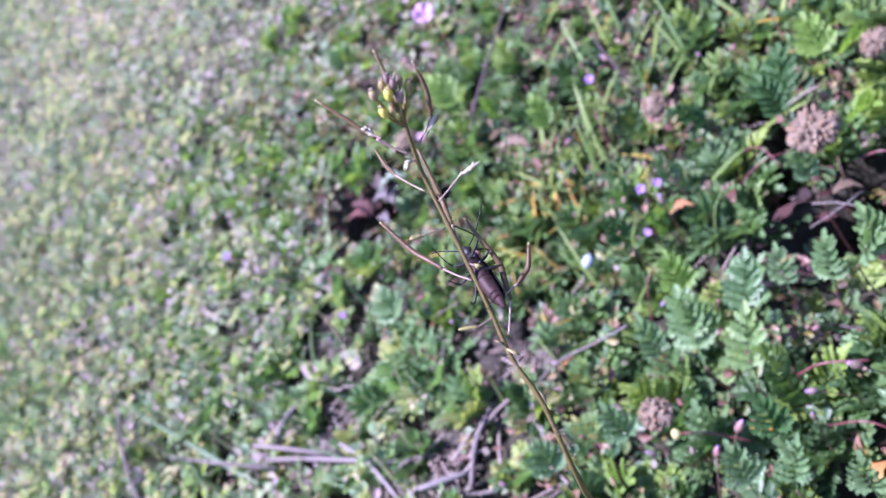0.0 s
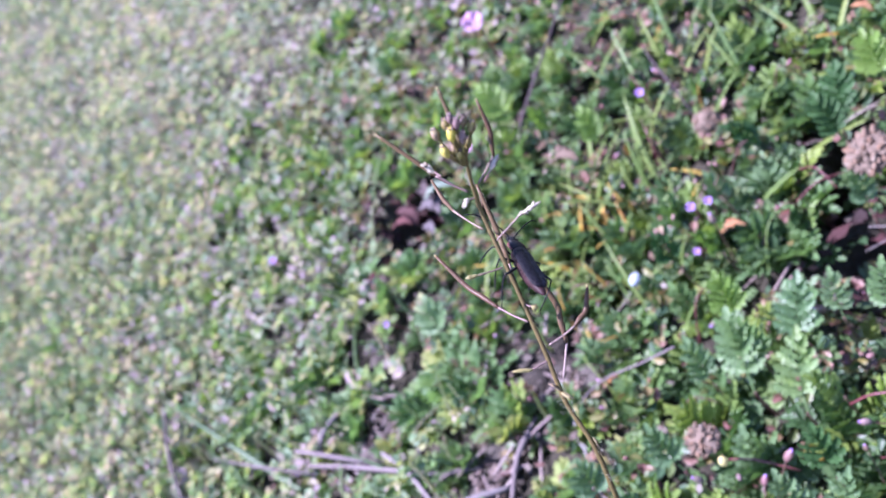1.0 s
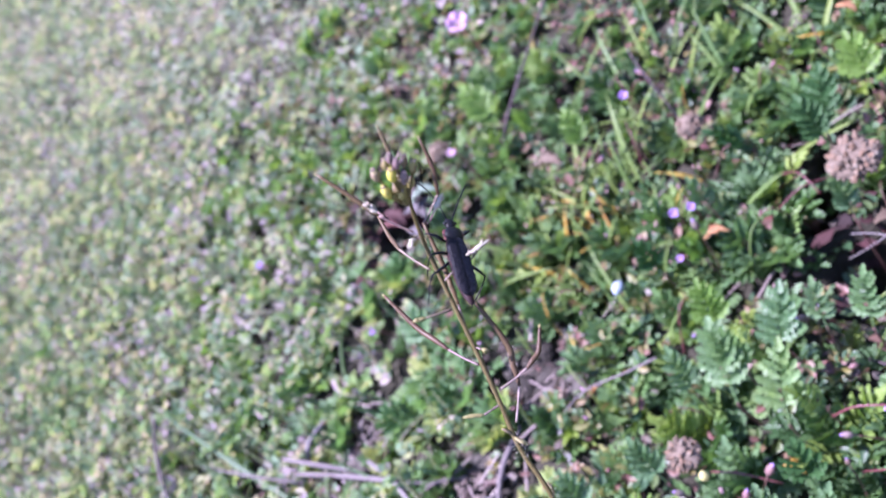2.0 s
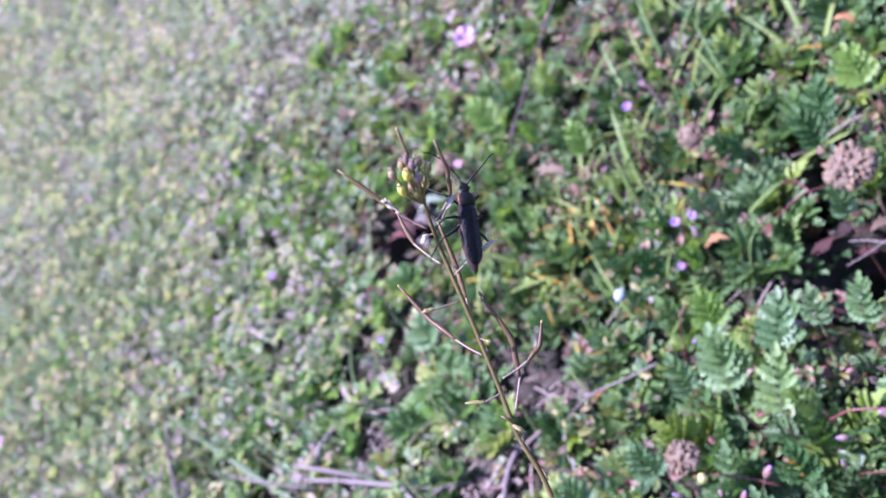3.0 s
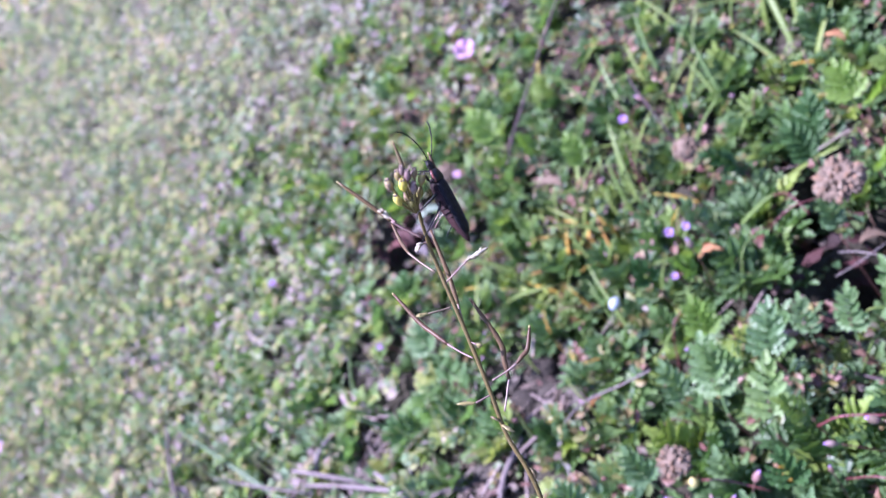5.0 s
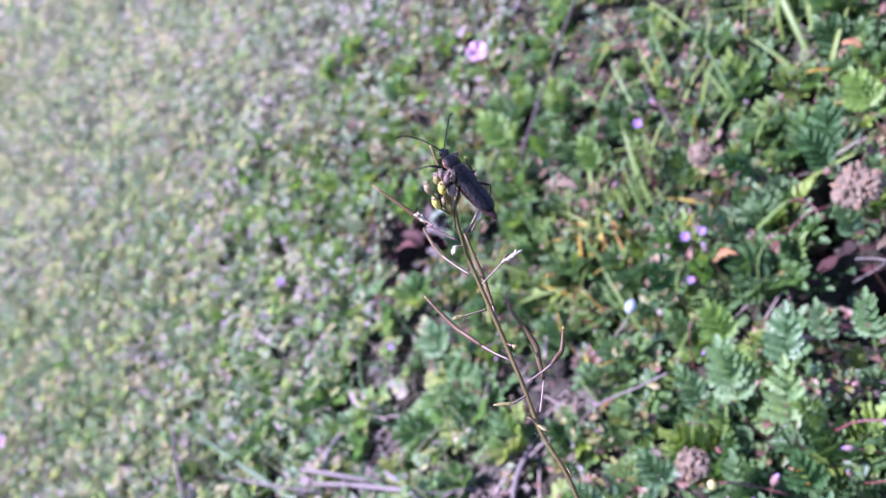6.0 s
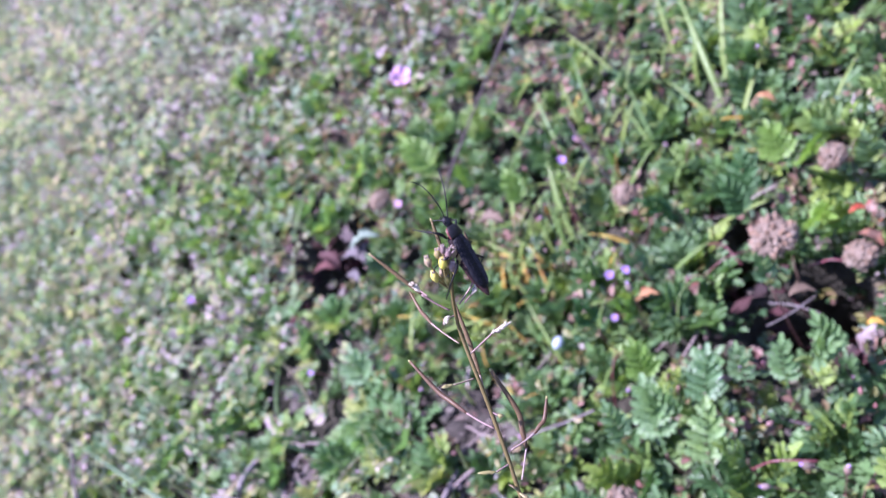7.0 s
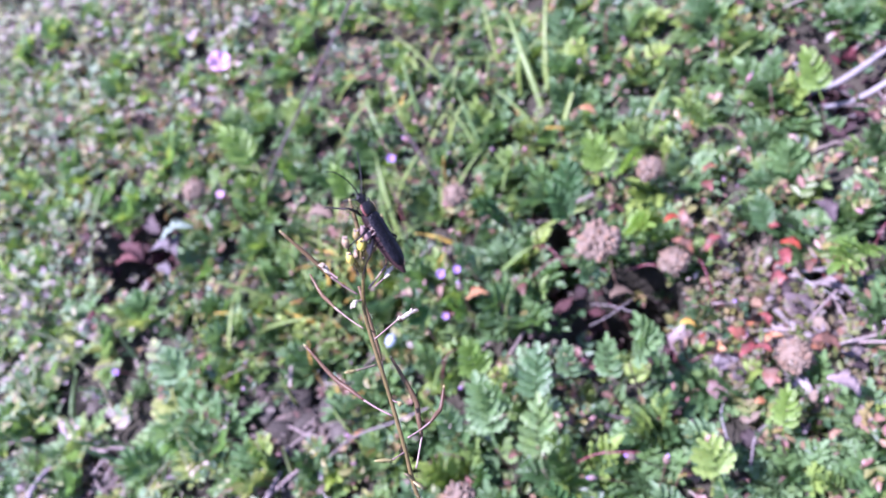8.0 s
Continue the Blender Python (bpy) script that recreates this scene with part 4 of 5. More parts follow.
dead_leaf(0.1560, 0.3380, 0.021, 0.011, 40, 10, M_CLUMP, "dull pinkish brown fallen leaf on weeds")
dead_leaf(0.1695, 0.2715, 0.007, 0.008, 60, 10, M_ORANGE, "small orange dying leaf among weeds")
dead_leaf(0.221, 0.227, 0.007, 0.008, 10, 20, M_ORANGE, "orange-red dying leaf beside litter")
dead_leaf(0.228, 0.220, 0.006, 0.007, 80, -10, M_RED, "red dying leaf beside litter")
dead_leaf(0.239, 0.184, 0.006, 0.007, 30, 10, M_RED, "bright red dying leaf in litter")
dead_leaf(0.236, 0.199, 0.006, 0.007, 130, 10, M_RED, "bright red dying leaf in litter")
dead_leaf(0.182, 0.262, 0.004, 0.006, 130, 10, M_RED, "dark red dying leaf in a hollow")
# two added yellow leaves; their colour stands in for light through the weeds
dead_leaf(0.1300, 0.2075, 0.001, 0.006, 40, 20, M_YELLOWBLADE, "yellow leaf under green weeds, sunlit glow put into its colour")
dead_leaf(0.1385, 0.1760, 0.005, 0.007, 110, 10, M_YELLOWBLADE, "yellow leaf under green weeds, sunlit glow put into its colour")
dead_leaf(0.250, 0.290, 0.012, 0.007, 30, 30, M_ORANGE, "small orange dying leaf among weeds")


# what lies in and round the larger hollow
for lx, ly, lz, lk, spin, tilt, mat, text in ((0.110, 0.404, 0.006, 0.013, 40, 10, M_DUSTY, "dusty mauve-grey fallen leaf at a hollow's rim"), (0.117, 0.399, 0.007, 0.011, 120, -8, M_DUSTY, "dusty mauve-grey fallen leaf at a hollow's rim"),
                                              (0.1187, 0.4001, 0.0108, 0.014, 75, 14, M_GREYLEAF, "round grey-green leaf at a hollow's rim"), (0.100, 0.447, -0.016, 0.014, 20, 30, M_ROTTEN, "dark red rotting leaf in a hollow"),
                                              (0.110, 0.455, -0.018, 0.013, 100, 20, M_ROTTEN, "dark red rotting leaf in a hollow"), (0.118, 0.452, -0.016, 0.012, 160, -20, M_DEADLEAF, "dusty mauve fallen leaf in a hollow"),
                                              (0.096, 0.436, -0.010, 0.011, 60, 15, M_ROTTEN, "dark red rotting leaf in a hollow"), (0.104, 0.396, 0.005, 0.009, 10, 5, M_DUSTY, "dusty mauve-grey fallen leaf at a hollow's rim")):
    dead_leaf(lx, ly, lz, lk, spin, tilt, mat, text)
seed_head(0.137, 0.412, 0.013, 0.014, 0.011, 8, "mauve-brown dried flower head beside a bare hollow")


# coloured dying leaves along the litter
for lx, ly, lz, lk, spin, tilt, mat, text in ((0.2255, 0.2330, 0.012, 0.0061, 60, 20, M_SCARLET, "orange-red dying leaf beside litter"), (0.2290, 0.2310, 0.012, 0.0054, 150, -10, M_CORAL, "coral dying leaf beside litter"),
                                              (0.2355, 0.1980, 0.012, 0.0061, 20, 15, M_SCARLET, "scarlet dying leaf in litter"), (0.2335, 0.1890, 0.011, 0.0061, 100, 10, M_SCARLET, "scarlet dying leaf in litter"),
                                              (0.2440, 0.2320, 0.011, 0.0068, 140, 20, M_RED, "crimson dying leaf among weeds"), (0.2480, 0.2350, 0.013, 0.0054, 60, 10, M_ORANGE, "orange dying leaf among weeds"),
                                              (0.2120, 0.1720, 0.012, 0.0082, 30, 20, M_CORAL, "coral dying leaf in litter"), (0.1970, 0.1780, 0.010, 0.0075, 110, 15, M_CORAL, "coral dying leaf in litter"),
                                              (0.2035, 0.1620, 0.012, 0.0095, 20, 25, M_STRAW, "bleached curled dead leaf in litter"), (0.2000, 0.1875, 0.010, 0.0068, 70, 10, M_RED, "dull red dying leaf in litter"),
                                              (0.2020, 0.1850, 0.011, 0.0054, 10, -15, M_RED, "dull red dying leaf in litter"), (0.1985, 0.2080, 0.008, 0.0048, 40, 20, M_YELLOWBLADE, "yellow dying leaf in litter"),
                                              (0.1990, 0.2030, 0.004, 0.0048, 130, 10, M_SCARLET, "orange-red dying leaf in a gap"), (0.1975, 0.2330, 0.004, 0.0082, 60, 20, M_SCRAP, "pale pink papery dead leaf by a hollow")):
    dead_leaf(lx, ly, lz, lk, spin, tilt, mat, text)


def build_coloured_leaves():
    """Small crumpled dying leaves of mixed warm colours strewn along the litter."""
    rng = random.Random(58)
    for i in range(46):
        x, y, _ = patch_spot(rng)
        mat, word = rng.choice(((M_CORAL, "dull coral"), (M_RED, "dark red"), (M_SCRAP, "pinkish tan"), (M_DEADLEAF, "brown"), (M_SCRAP, "pinkish tan"), (M_ORANGE, "orange")))
        dead_leaf(x, y, ground_height(x, y) + rng.uniform(0.005, 0.012), rng.uniform(0.0035, 0.0075), rng.uniform(0, 360), rng.uniform(-40, 40), mat, word + " crumpled dying leaf in a litter patch")


build_coloured_leaves()


def build_litter_leaves():
    rng = random.Random(77)
    for i in range(64):
        x, y = rng.gauss(0.224, 0.02), rng.gauss(0.188, 0.022)
        dead_leaf(x, y, ground_height(x, y) + rng.uniform(0.002, 0.009), rng.uniform(0.005, 0.012), rng.uniform(0, 360), rng.uniform(-35, 35), rng.choice((M_DEADLEAF,) * 12 + (M_RED,)),
                  "curled tan fallen leaf in a litter patch")
    for i in range(16):
        hx, hy, hr, _ = rng.choice(HOLLOWS[:7])
        x, y = rng.gauss(hx, hr * 0.6), rng.gauss(hy, hr * 0.6)
        dead_leaf(x, y, ground_height(x, y) + 0.003, rng.uniform(0.006, 0.011), rng.uniform(0, 360), rng.uniform(-25, 25), M_DEADLEAF,
                  "dark pinkish fallen leaf on bare soil")


build_litter_leaves()


def build_runners():
    """Thin pale green and reddish leaf stalks that arch between the rosettes."""
    rng = random.Random(63)
    for i in range(70):
        x, y = rng.uniform(0.07, 0.30), rng.uniform(0.17, 0.36)
        if not clear(x, y, 1.1):
            continue
        a, k = rng.uniform(0, 6.28), rng.uniform(0.010, 0.026)
        dx, dy = math.cos(a) * k, math.sin(a) * k
        mat = rng.choice((M_GRASS, M_DARKSTEM, M_REDSTEM, M_DARKSTEM))
        ob = part("leaf_stalk", tube(bmesh.new(), [on(x, y, 0.004), on(x + dx * 0.5, y + dy * 0.5, rng.uniform(0.014, 0.022)), on(x + dx, y + dy, rng.uniform(0.006, 0.018))], [0.0003, 0.0002], 6, 4), mat)
        tagged(ob, "thin arching leaf stalk between green rosettes", "stem", "loose leaf stalks")


build_runners()


def build_patch_twigs():
    rng = random.Random(19)
    for i in range(44):
        x, y = rng.gauss(0.224, 0.02), rng.gauss(0.190, 0.02)
        a, k = rng.uniform(0, 3.14), rng.uniform(0.007, 0.02)
        dx, dy = math.cos(a) * k / 2, math.sin(a) * k / 2
        twig([on(x - dx, y - dy, 0.004), on(x, y, rng.uniform(0.005, 0.008)), on(x + dx, y + dy, 0.005)], rng.uniform(0.0002, 0.0005), "short bleached twig in a litter patch",
             mat=rng.choice((M_TWIG, M_BLEACHED, M_BLEACHED, M_DARKTWIG)))


build_patch_twigs()


def build_clods():
    rng = random.Random(3)
    for k in range(70):
        hx, hy, hr, _ = HOLLOWS[rng.choice((1, 1, 1, 0, 7, 11, 8))]
        x, y = rng.gauss(hx, hr * 0.55), rng.gauss(hy, hr * 0.55)
        s = rng.uniform(0.002, 0.0065)
        bm = bmesh.new()
        bmesh.ops.create_icosphere(bm, subdivisions=2, radius=s)
        off = rng.uniform(0, 50)
        for v in bm.verts:
            v.co *= 1 + 0.45 * noise.noise(v.co / s * 1.1 + Vector((off, 0, 0))) + 0.15 * noise.noise(v.co / s * 3 + Vector((0, off, 0)))
            v.co.z *= 0.75
        ob = part("soil_clod", bm, M_CLOD)
        ob.location = (x, y, ground_height(x, y) + s * 0.3)
        tagged(ob, "crumbly grey-brown lump of dry soil", "soil clod", "soil clods")


build_clods()


def red_stem(points, label):
    ob = part("red_stem", tube(bmesh.new(), points, [0.0003, 0.00025], 6, 4), M_REDSTEM)
    return tagged(ob, label, "stem", "red weed stems")


red_stem([on(0.146, 0.207, 0.018), on(0.151, 0.202, 0.022), on(0.158, 0.194, 0.02)], "bright red runner stem over leaves")
red_stem([on(0.178, 0.268, 0.010), on(0.185, 0.264, 0.016), on(0.194, 0.262, 0.012)], "dark red runner stem in a hollow")
red_stem([on(0.200, 0.245, 0.018), on(0.206, 0.240, 0.016), on(0.213, 0.236, 0.012)], "dark red stalk under a flower head")
red_stem([(0.186, 0.262, 0.006), (0.193, 0.258, 0.010), (0.201, 0.255, 0.007)], "dark red stem over a hollow")
red_stem([(0.196, 0.272, 0.004), (0.197, 0.263, 0.009), (0.195, 0.254, 0.007)], "dark red stem over a hollow")
red_stem([(0.206, 0.238, 0.004), (0.210, 0.231, 0.008), (0.214, 0.224, 0.004)], "dark red stem over a hollow")
red_stem([on(0.116, 0.220, 0.016), on(0.120, 0.214, 0.018), on(0.126, 0.206, 0.014)], "reddish runner stem among leaves")

# ---- the mustard stalk ----
# its own axes: x right, y away, z up, in millimetres from a swollen knot on the stem
KNOT = Vector((-0.0779, -0.0710, 0.0831))


def at_mm(u, v, depth=0.0):
    return KNOT + Vector((u, depth, v)) * 0.001


def plant_at(x, y, depth=0.0):
    """A spot on the stalk's sketch, in grid steps of 0.0535 mm from the knot at 563, 965."""
    return at_mm((x - 563) * 0.0535, (965 - y) * 0.0535, depth)


def lean_at(y):
    """How far the stalk's top leans away from its plane at a height of the sketch, in millimetres."""
    return -6.5 * max(0.0, (480 - y) / 162) ** 1.3


def build_stalk():
    root = new("mustard_stalk")
    part("stem", tube(bmesh.new(), [(0.0, 0.0, -0.012), KNOT * 0.22 + Vector((0.001, 0, -0.010)), KNOT * 0.55 + Vector((0.0, 0.004, -0.020)), plant_at(748, 1330, 16), plant_at(630, 1140, 3),
                                    plant_at(556, 965), plant_at(497, 865, 0.2), plant_at(455, 755), plant_at(400, 620), plant_at(340, 480, -0.2), plant_at(318, 420, lean_at(420)), plant_at(303, 370, lean_at(370)), plant_at(297, 338, lean_at(338))],
                      [0.0006, 0.0006, 0.00055, 0.00045, 0.0003, 0.00028, 0.00027, 0.00026, 0.00025, 0.00023, 0.00021, 0.00018], 9, 6), M_STEM, root, "ribbed olive-brown stem")

    def pod(base, joint, mid, tip, depth, width=0.0003, tipped=True):
        d = lean_at(base[1])
        b, j, m, t = plant_at(*base, d), plant_at(*joint, d + (depth - d) * 0.35), plant_at(*mid, d + (depth - d) * 0.75), plant_at(*tip, depth)
        part("pedicel", tube(bmesh.new(), [b, (b + j) / 2 + Vector((0, 0, -0.0001)), j], [0.00013, 0.00011, 0.00016], 6), M_PEDICEL, root, "thin pinkish pedicel")
        p = part("seed_pod", tube(bmesh.new(), [j, (j + m) / 2 * 0.995 + (j + m) / 2 * 0.005, m, t], [width * 0.6, width, width * 1.05, width, width * 0.55], 8), M_POD, root)
        if tipped:
            w = (t - m).normalized()
            part("pod_tip", egg(bmesh.new(), t + w * 0.0001, w, 0.0005, width * 1.25), M_TIP, p, "pale yellowish tip")
        return p

    pod((422, 692), (365, 665), (300, 620), (237, 555), 7.0)
    pod((465, 742), (520, 705), (545, 672), (550, 625), 0.8, 0.00028)
    pod((492, 812), (503, 740), (482, 655), (418, 563), 1.6, 0.00034)
    pod((402, 618), (388, 570), (365, 500), (326, 402), 2.0, 0.0003, False)
    pod((305, 420), (240, 385), (180, 340), (124, 300), -1.6, 0.00026)
    pod((335, 497), (275, 455), (255, 428), (232, 385), 7.2, 0.00024, False)
    pod((288, 332), (282, 310), (266, 265), (249, 222), -5.6, 0.00024)
    pod((325, 405), (356, 350), (348, 300), (325, 246), -5.2, 0.00026)

    def dried(base, centre, tip, depth, seed, count=9, label="dried pale flower"):
        rng = random.Random(seed)
        b, c, t = plant_at(*base, lean_at(base[1])), plant_at(*centre, depth), plant_at(*tip, depth)
        part("pedicel", tube(bmesh.new(), [b, (b + c) / 2, c], [0.00013, 0.0001, 0.00013], 6), M_PEDICEL, root)
        bm = egg(bmesh.new(), (c + t) / 2, t - c, (t - c).length, 0.0005)
        for _ in range(count):
            q = c.lerp(t, rng.uniform(-0.1, 0.8))
            d = ((t - c).normalized() + Vector((rng.uniform(-0.7, 0.7), rng.uniform(-0.7, 0.7), rng.uniform(-0.7, 0.7)))).normalized()
            egg(bm, q + d * 0.0002, d, 0.0009, 0.0004, 4, 5)
        part("dried_flower", bm, M_PALE if count > 4 else M_TIP, root, label)

    dried((358, 525), (412, 468), (455, 443), -1.0, 1)
    dried((250, 388), (238, 378), (215, 362), -1.9, 2, 14)
    dried((372, 578), (322, 591), (294, 597), -0.9, 3, 3, "small yellowish dried bud")
    dried((460, 775), (428, 790), (384, 793), -0.7, 4, 1, "small yellowish dried bud")
    dried((318, 432), (306, 436), (296, 446), -1.6, 5, 6)
    dried((338, 400), (350, 376), (362, 354), -4.4, 6, 14, "tan dried flower with curled petals")
    dried((415, 655), (428, 660), (444, 663), -0.5, 7, 1, "small dry stub")

    rng = random.Random(12)
    # x, y, depth beside the lean, length, width, kind: 0 olive, 1 yellow, 2 mauve
    heads = [(247, 312, -0.2, 1.45, 0.95, 0), (262, 340, -0.6, 1.6, 0.95, 1), (272, 314, -0.9, 1.5, 1.05, 1), (290, 319, -0.8, 1.4, 0.95, 2), (304, 302, 0.0, 1.55, 0.9, 0), (280, 296, -0.3, 1.3, 0.85, 2),
             (291, 292, 0.2, 1.3, 0.8, 0), (263, 296, 0.3, 1.3, 0.9, 0), (278, 334, 0.4, 1.4, 0.9, 0), (300, 326, 0.7, 1.3, 0.85, 0), (270, 288, 0.0, 1.1, 0.7, 2), (285, 345, -0.5, 1.2, 0.8, 0)]
    foot = plant_at(296, 368, lean_at(368))
    skins = ((M_BUDGREEN, "olive-green closed bud"), (M_BUDYELLOW, "yellow opening bud"), (M_BUDMAUVE, "mauve closed bud"))
    for x, y, depth, length, width, kind in heads:
        x, y = 277 + (x - 277) * 1.22, 314 + (y - 314) * 1.12
        c = plant_at(x, y, depth * 1.2 + lean_at(y))
        part("bud_stalk", tube(bmesh.new(), [foot, foot.lerp(c, 0.6) + Vector((0, 0, -0.0002)), c], [0.00016, 0.00013], 6), M_BUDSTALK, root, "yellow-green bud stalk")
        d = ((c - foot).normalized() + Vector((0, 0, 0.8))).normalized()
        bud = part("flower_bud", egg(bmesh.new(), c, d, length * 0.00108, width * 0.00098, 8, 10, rng, 0.06), skins[kind][0], root, skins[kind][1])
        bm = bmesh.new()
        for k in range(4):
            a = k * 1.57 + rng.uniform(-0.3, 0.3)
            side = d.orthogonal().normalized()
            out = side * math.cos(a) + d.cross(side) * math.sin(a)
            egg(bm, c + d * length * 0.00036 + out * width * 0.0002, d + out * 0.35, 0.00055, 0.0003, 4, 6)
        part("bud_tip", bm, M_TUFT, bud, "pale mauve sepal tips")
    bm = bmesh.new()
    for _ in range(12):
        x, y = rng.uniform(262, 300), rng.uniform(278, 312)
        c = plant_at(x, y, lean_at(y) + rng.uniform(-0.8, 0.6))
        d = Vector((rng.uniform(-1, 1), rng.uniform(-1, 1), rng.uniform(0, 1))).normalized()
        egg(bm, c, d, 0.0007, 0.00028, 3, 5)
    part("bud_tuft", bm, M_TUFT, root, "pale mauve tuft of bud tips")
    for (bx, by), (mx, my), (tx, ty), w in (((485, 838), (470, 826), (460, 822), 0.00028), ((487, 842), (502, 850), (514, 857), 0.0005), ((562, 962), (556, 946), (548, 936), 0.0003)):
        part("bract", tube(bmesh.new(), [plant_at(bx, by), plant_at(mx, my, -0.3), plant_at(tx, ty, -0.2)], [w * 0.5, w, w * 0.2], 6, 4, 0.4), M_BUDGREEN, root, "small withered bract")
    bm = bmesh.new()
    for cx, cy, n, spread in ((498, 868, 22, 22), (560, 955, 20, 16), (585, 1010, 22, 26), (610, 1060, 10, 20)):
        for _ in range(n):
            a = plant_at(cx + rng.uniform(-spread, spread) * 0.5, cy + rng.uniform(-spread, spread), rng.uniform(-0.3, 0.3))
            d = Vector((rng.uniform(-1, 1), rng.uniform(-1, 0.4), rng.uniform(-0.4, 0.6))).normalized()
            tube(bm, [a, a + d * 0.0006], [0.000022, 0.000012], 3, 1)
    part("stem_hairs", bm, M_HAIR, root, "pale short hairs and threads")
    return tagged(root, "thin olive-brown mustard stalk with curved seed pods and buds", "plant")


# ---- the beetle: y ahead, z back, in metres ----


def build_beetle():
    root = new("beetle")
    mm = 0.001

    def body(name, profile, mat, parent, label="", sides=12, flat=1.0):
        """Rings across y: y, half width, height, z of the middle."""
        bm = bmesh.new()
        rings = []
        for y, w, h, z in profile:
            rings.append([Vector((w * math.cos(a), y, z + h * math.sin(a) * (1 if math.sin(a) > 0 else flat))) * mm for a in (2 * math.pi * i / sides for i in range(sides))])
        return part(name, loft(bm, rings), mat, parent, label)

    body("abdomen", [(2.0, 0.70, 0.8, -0.35), (1.0, 0.98, 1.0, -0.42), (-1.0, 1.0, 1.0, -0.45), (-2.6, 0.92, 0.85, -0.4), (-3.9, 0.74, 0.60, -0.28), (-4.7, 0.50, 0.40, -0.22), (-5.2, 0.30, 0.24, -0.18), (-5.5, 0.10, 0.08, -0.15)], M_BELLY, root, "dark red segmented belly")
    for i in range(6):
        y = -0.9 - 0.6 * i
        w = 1.02 - 0.015 * i * i
        body("belly_ring", [(y + 0.2, w * 0.98, 1.0 - 0.065 * i, -0.44 + 0.03 * i), (y, w * 1.02, 1.04 - 0.065 * i, -0.44 + 0.03 * i), (y - 0.16, w * 0.97, 0.99 - 0.065 * i, -0.44 + 0.03 * i)], M_PLATE, root, "dark brown belly plate", 12)
    body("chest", [(2.9, 0.5, 0.5, -0.25), (2.3, 0.82, 0.85, -0.38), (1.0, 0.92, 0.98, -0.42), (0.0, 0.8, 0.8, -0.32)], M_PLATE, root, "dark underside of the chest")
    neck = body("pronotum", [(3.75, 0.55, 0.32, 0.1), (3.55, 0.92, 0.46, 0.1), (3.0, 1.1, 0.58, 0.12), (2.45, 1.1, 0.56, 0.12), (2.15, 0.92, 0.42, 0.12)], M_BLACK, root, "black shield with red margins", 14)
    for s in (1, -1):
        part("shield_margin", tube(bmesh.new(), [Vector((s * 0.62, 3.64, 0.06)) * mm, Vector((s * 0.99, 3.35, 0.12)) * mm, Vector((s * 1.1, 2.8, 0.14)) * mm, Vector((s * 0.98, 2.25, 0.12)) * mm],
                                   [0.00009, 0.00015, 0.00015, 0.0001], 7), M_MARGIN, neck, "reddish orange margin")
    skull = body("head", [(4.95, 0.22, 0.18, -0.08), (4.75, 0.48, 0.32, -0.02), (4.35, 0.64, 0.42, 0.0), (3.95, 0.56, 0.38, 0.04), (3.65, 0.42, 0.3, 0.06)], M_BLACK, root, "shiny black head", 12)
    for s in (1, -1):
        part("eye", egg(bmesh.new(), Vector((s * 0.6, 4.35, 0.1)) * mm, (0, 1, 0), 0.00042, 0.0004), M_BLACK, skull, "bulging glossy eye")
        part("mouthpart", tube(bmesh.new(), [Vector((s * 0.16, 4.7, -0.12)) * mm, Vector((s * 0.26, 5.0, -0.3)) * mm, Vector((s * 0.12, 5.2, -0.45)) * mm], [0.00007, 0.00006, 0.00003], 5), M_BLACK, skull)
    for s in (1, -1):
        bm = bmesh.new()
        rings = []
        for i in range(15):
            u = i / 14
            y = 2.25 - 6.75 * u
            w = (1.08 + 0.03 * math.sin(40 * u)) * min(1, 0.72 + 3 * u) * (1 + 0.08 * math.sin(math.pi * u)) * math.sqrt(max(0.02, 1 - max(0, (u - 0.72) / 0.29) ** 2.4))
            top = 0.66 - 0.12 * u * u
            outer = [Vector((s * (0.02 + w * math.sin(a)), y, 0.02 + top * math.cos(a) ** 0.8 * (0.5 + 0.5 * min(1, w)))) * mm for a in (k / 14 * 1.5 for k in range(15))]
            outer = [p + Vector((0, 0, 0.00003 * math.cos(k * 2.0944) * min(1, 6 * (1 - u)))) for k, p in enumerate(outer)]
            inner = [p - Vector((p.x * 0.05, 0, 0.00009)) for p in outer[::-1]]
            rings.append(outer + inner)
        part("wing_case", loft(bm, rings), M_SHELL, root, "long matt black wing case")
    hips = {}
    for s in (1, -1):
        for name, y, out, ahead in (("front_leg", 2.6, 2.0, 1.9), ("middle_leg", 1.1, 2.5, -0.4), ("hind_leg", 0.2, 2.8, -2.5)):
            leg = part(name, tube(bmesh.new(), [(0, 0, 0), Vector((s * out * 0.45, ahead * 0.42, 0.25)) * mm, Vector((s * out * 0.85, ahead * 0.75, 0.1)) * mm], [0.00012, 0.00019, 0.00017, 0.0001], 7), M_BLACK, root, "thin black leg")
            knee = Vector((s * out * 0.85, ahead * 0.75, 0.1)) * mm
            foot = Vector((s * out * 0.7, ahead * 1.3, -2.2)) * mm
            part("shin", tube(bmesh.new(), [knee, knee.lerp(foot, 0.5) + Vector((s * 0.00012, 0, 0)), foot], [0.0001, 0.00008, 0.00009], 6), M_BLACK, leg)
            toe = foot + Vector((-s * 0.25, 0.25 if ahead > 0 else -0.6, -1.0)) * mm
            part("foot", tube(bmesh.new(), [foot, foot.lerp(toe, 0.5) + Vector((0, 0.0001, 0)), toe], [0.00007, 0.00008, 0.00004], 6), M_BLACK, leg)
            leg.location = Vector((s * 0.6, y, -0.8)) * mm
            hips[leg] = (s, name)
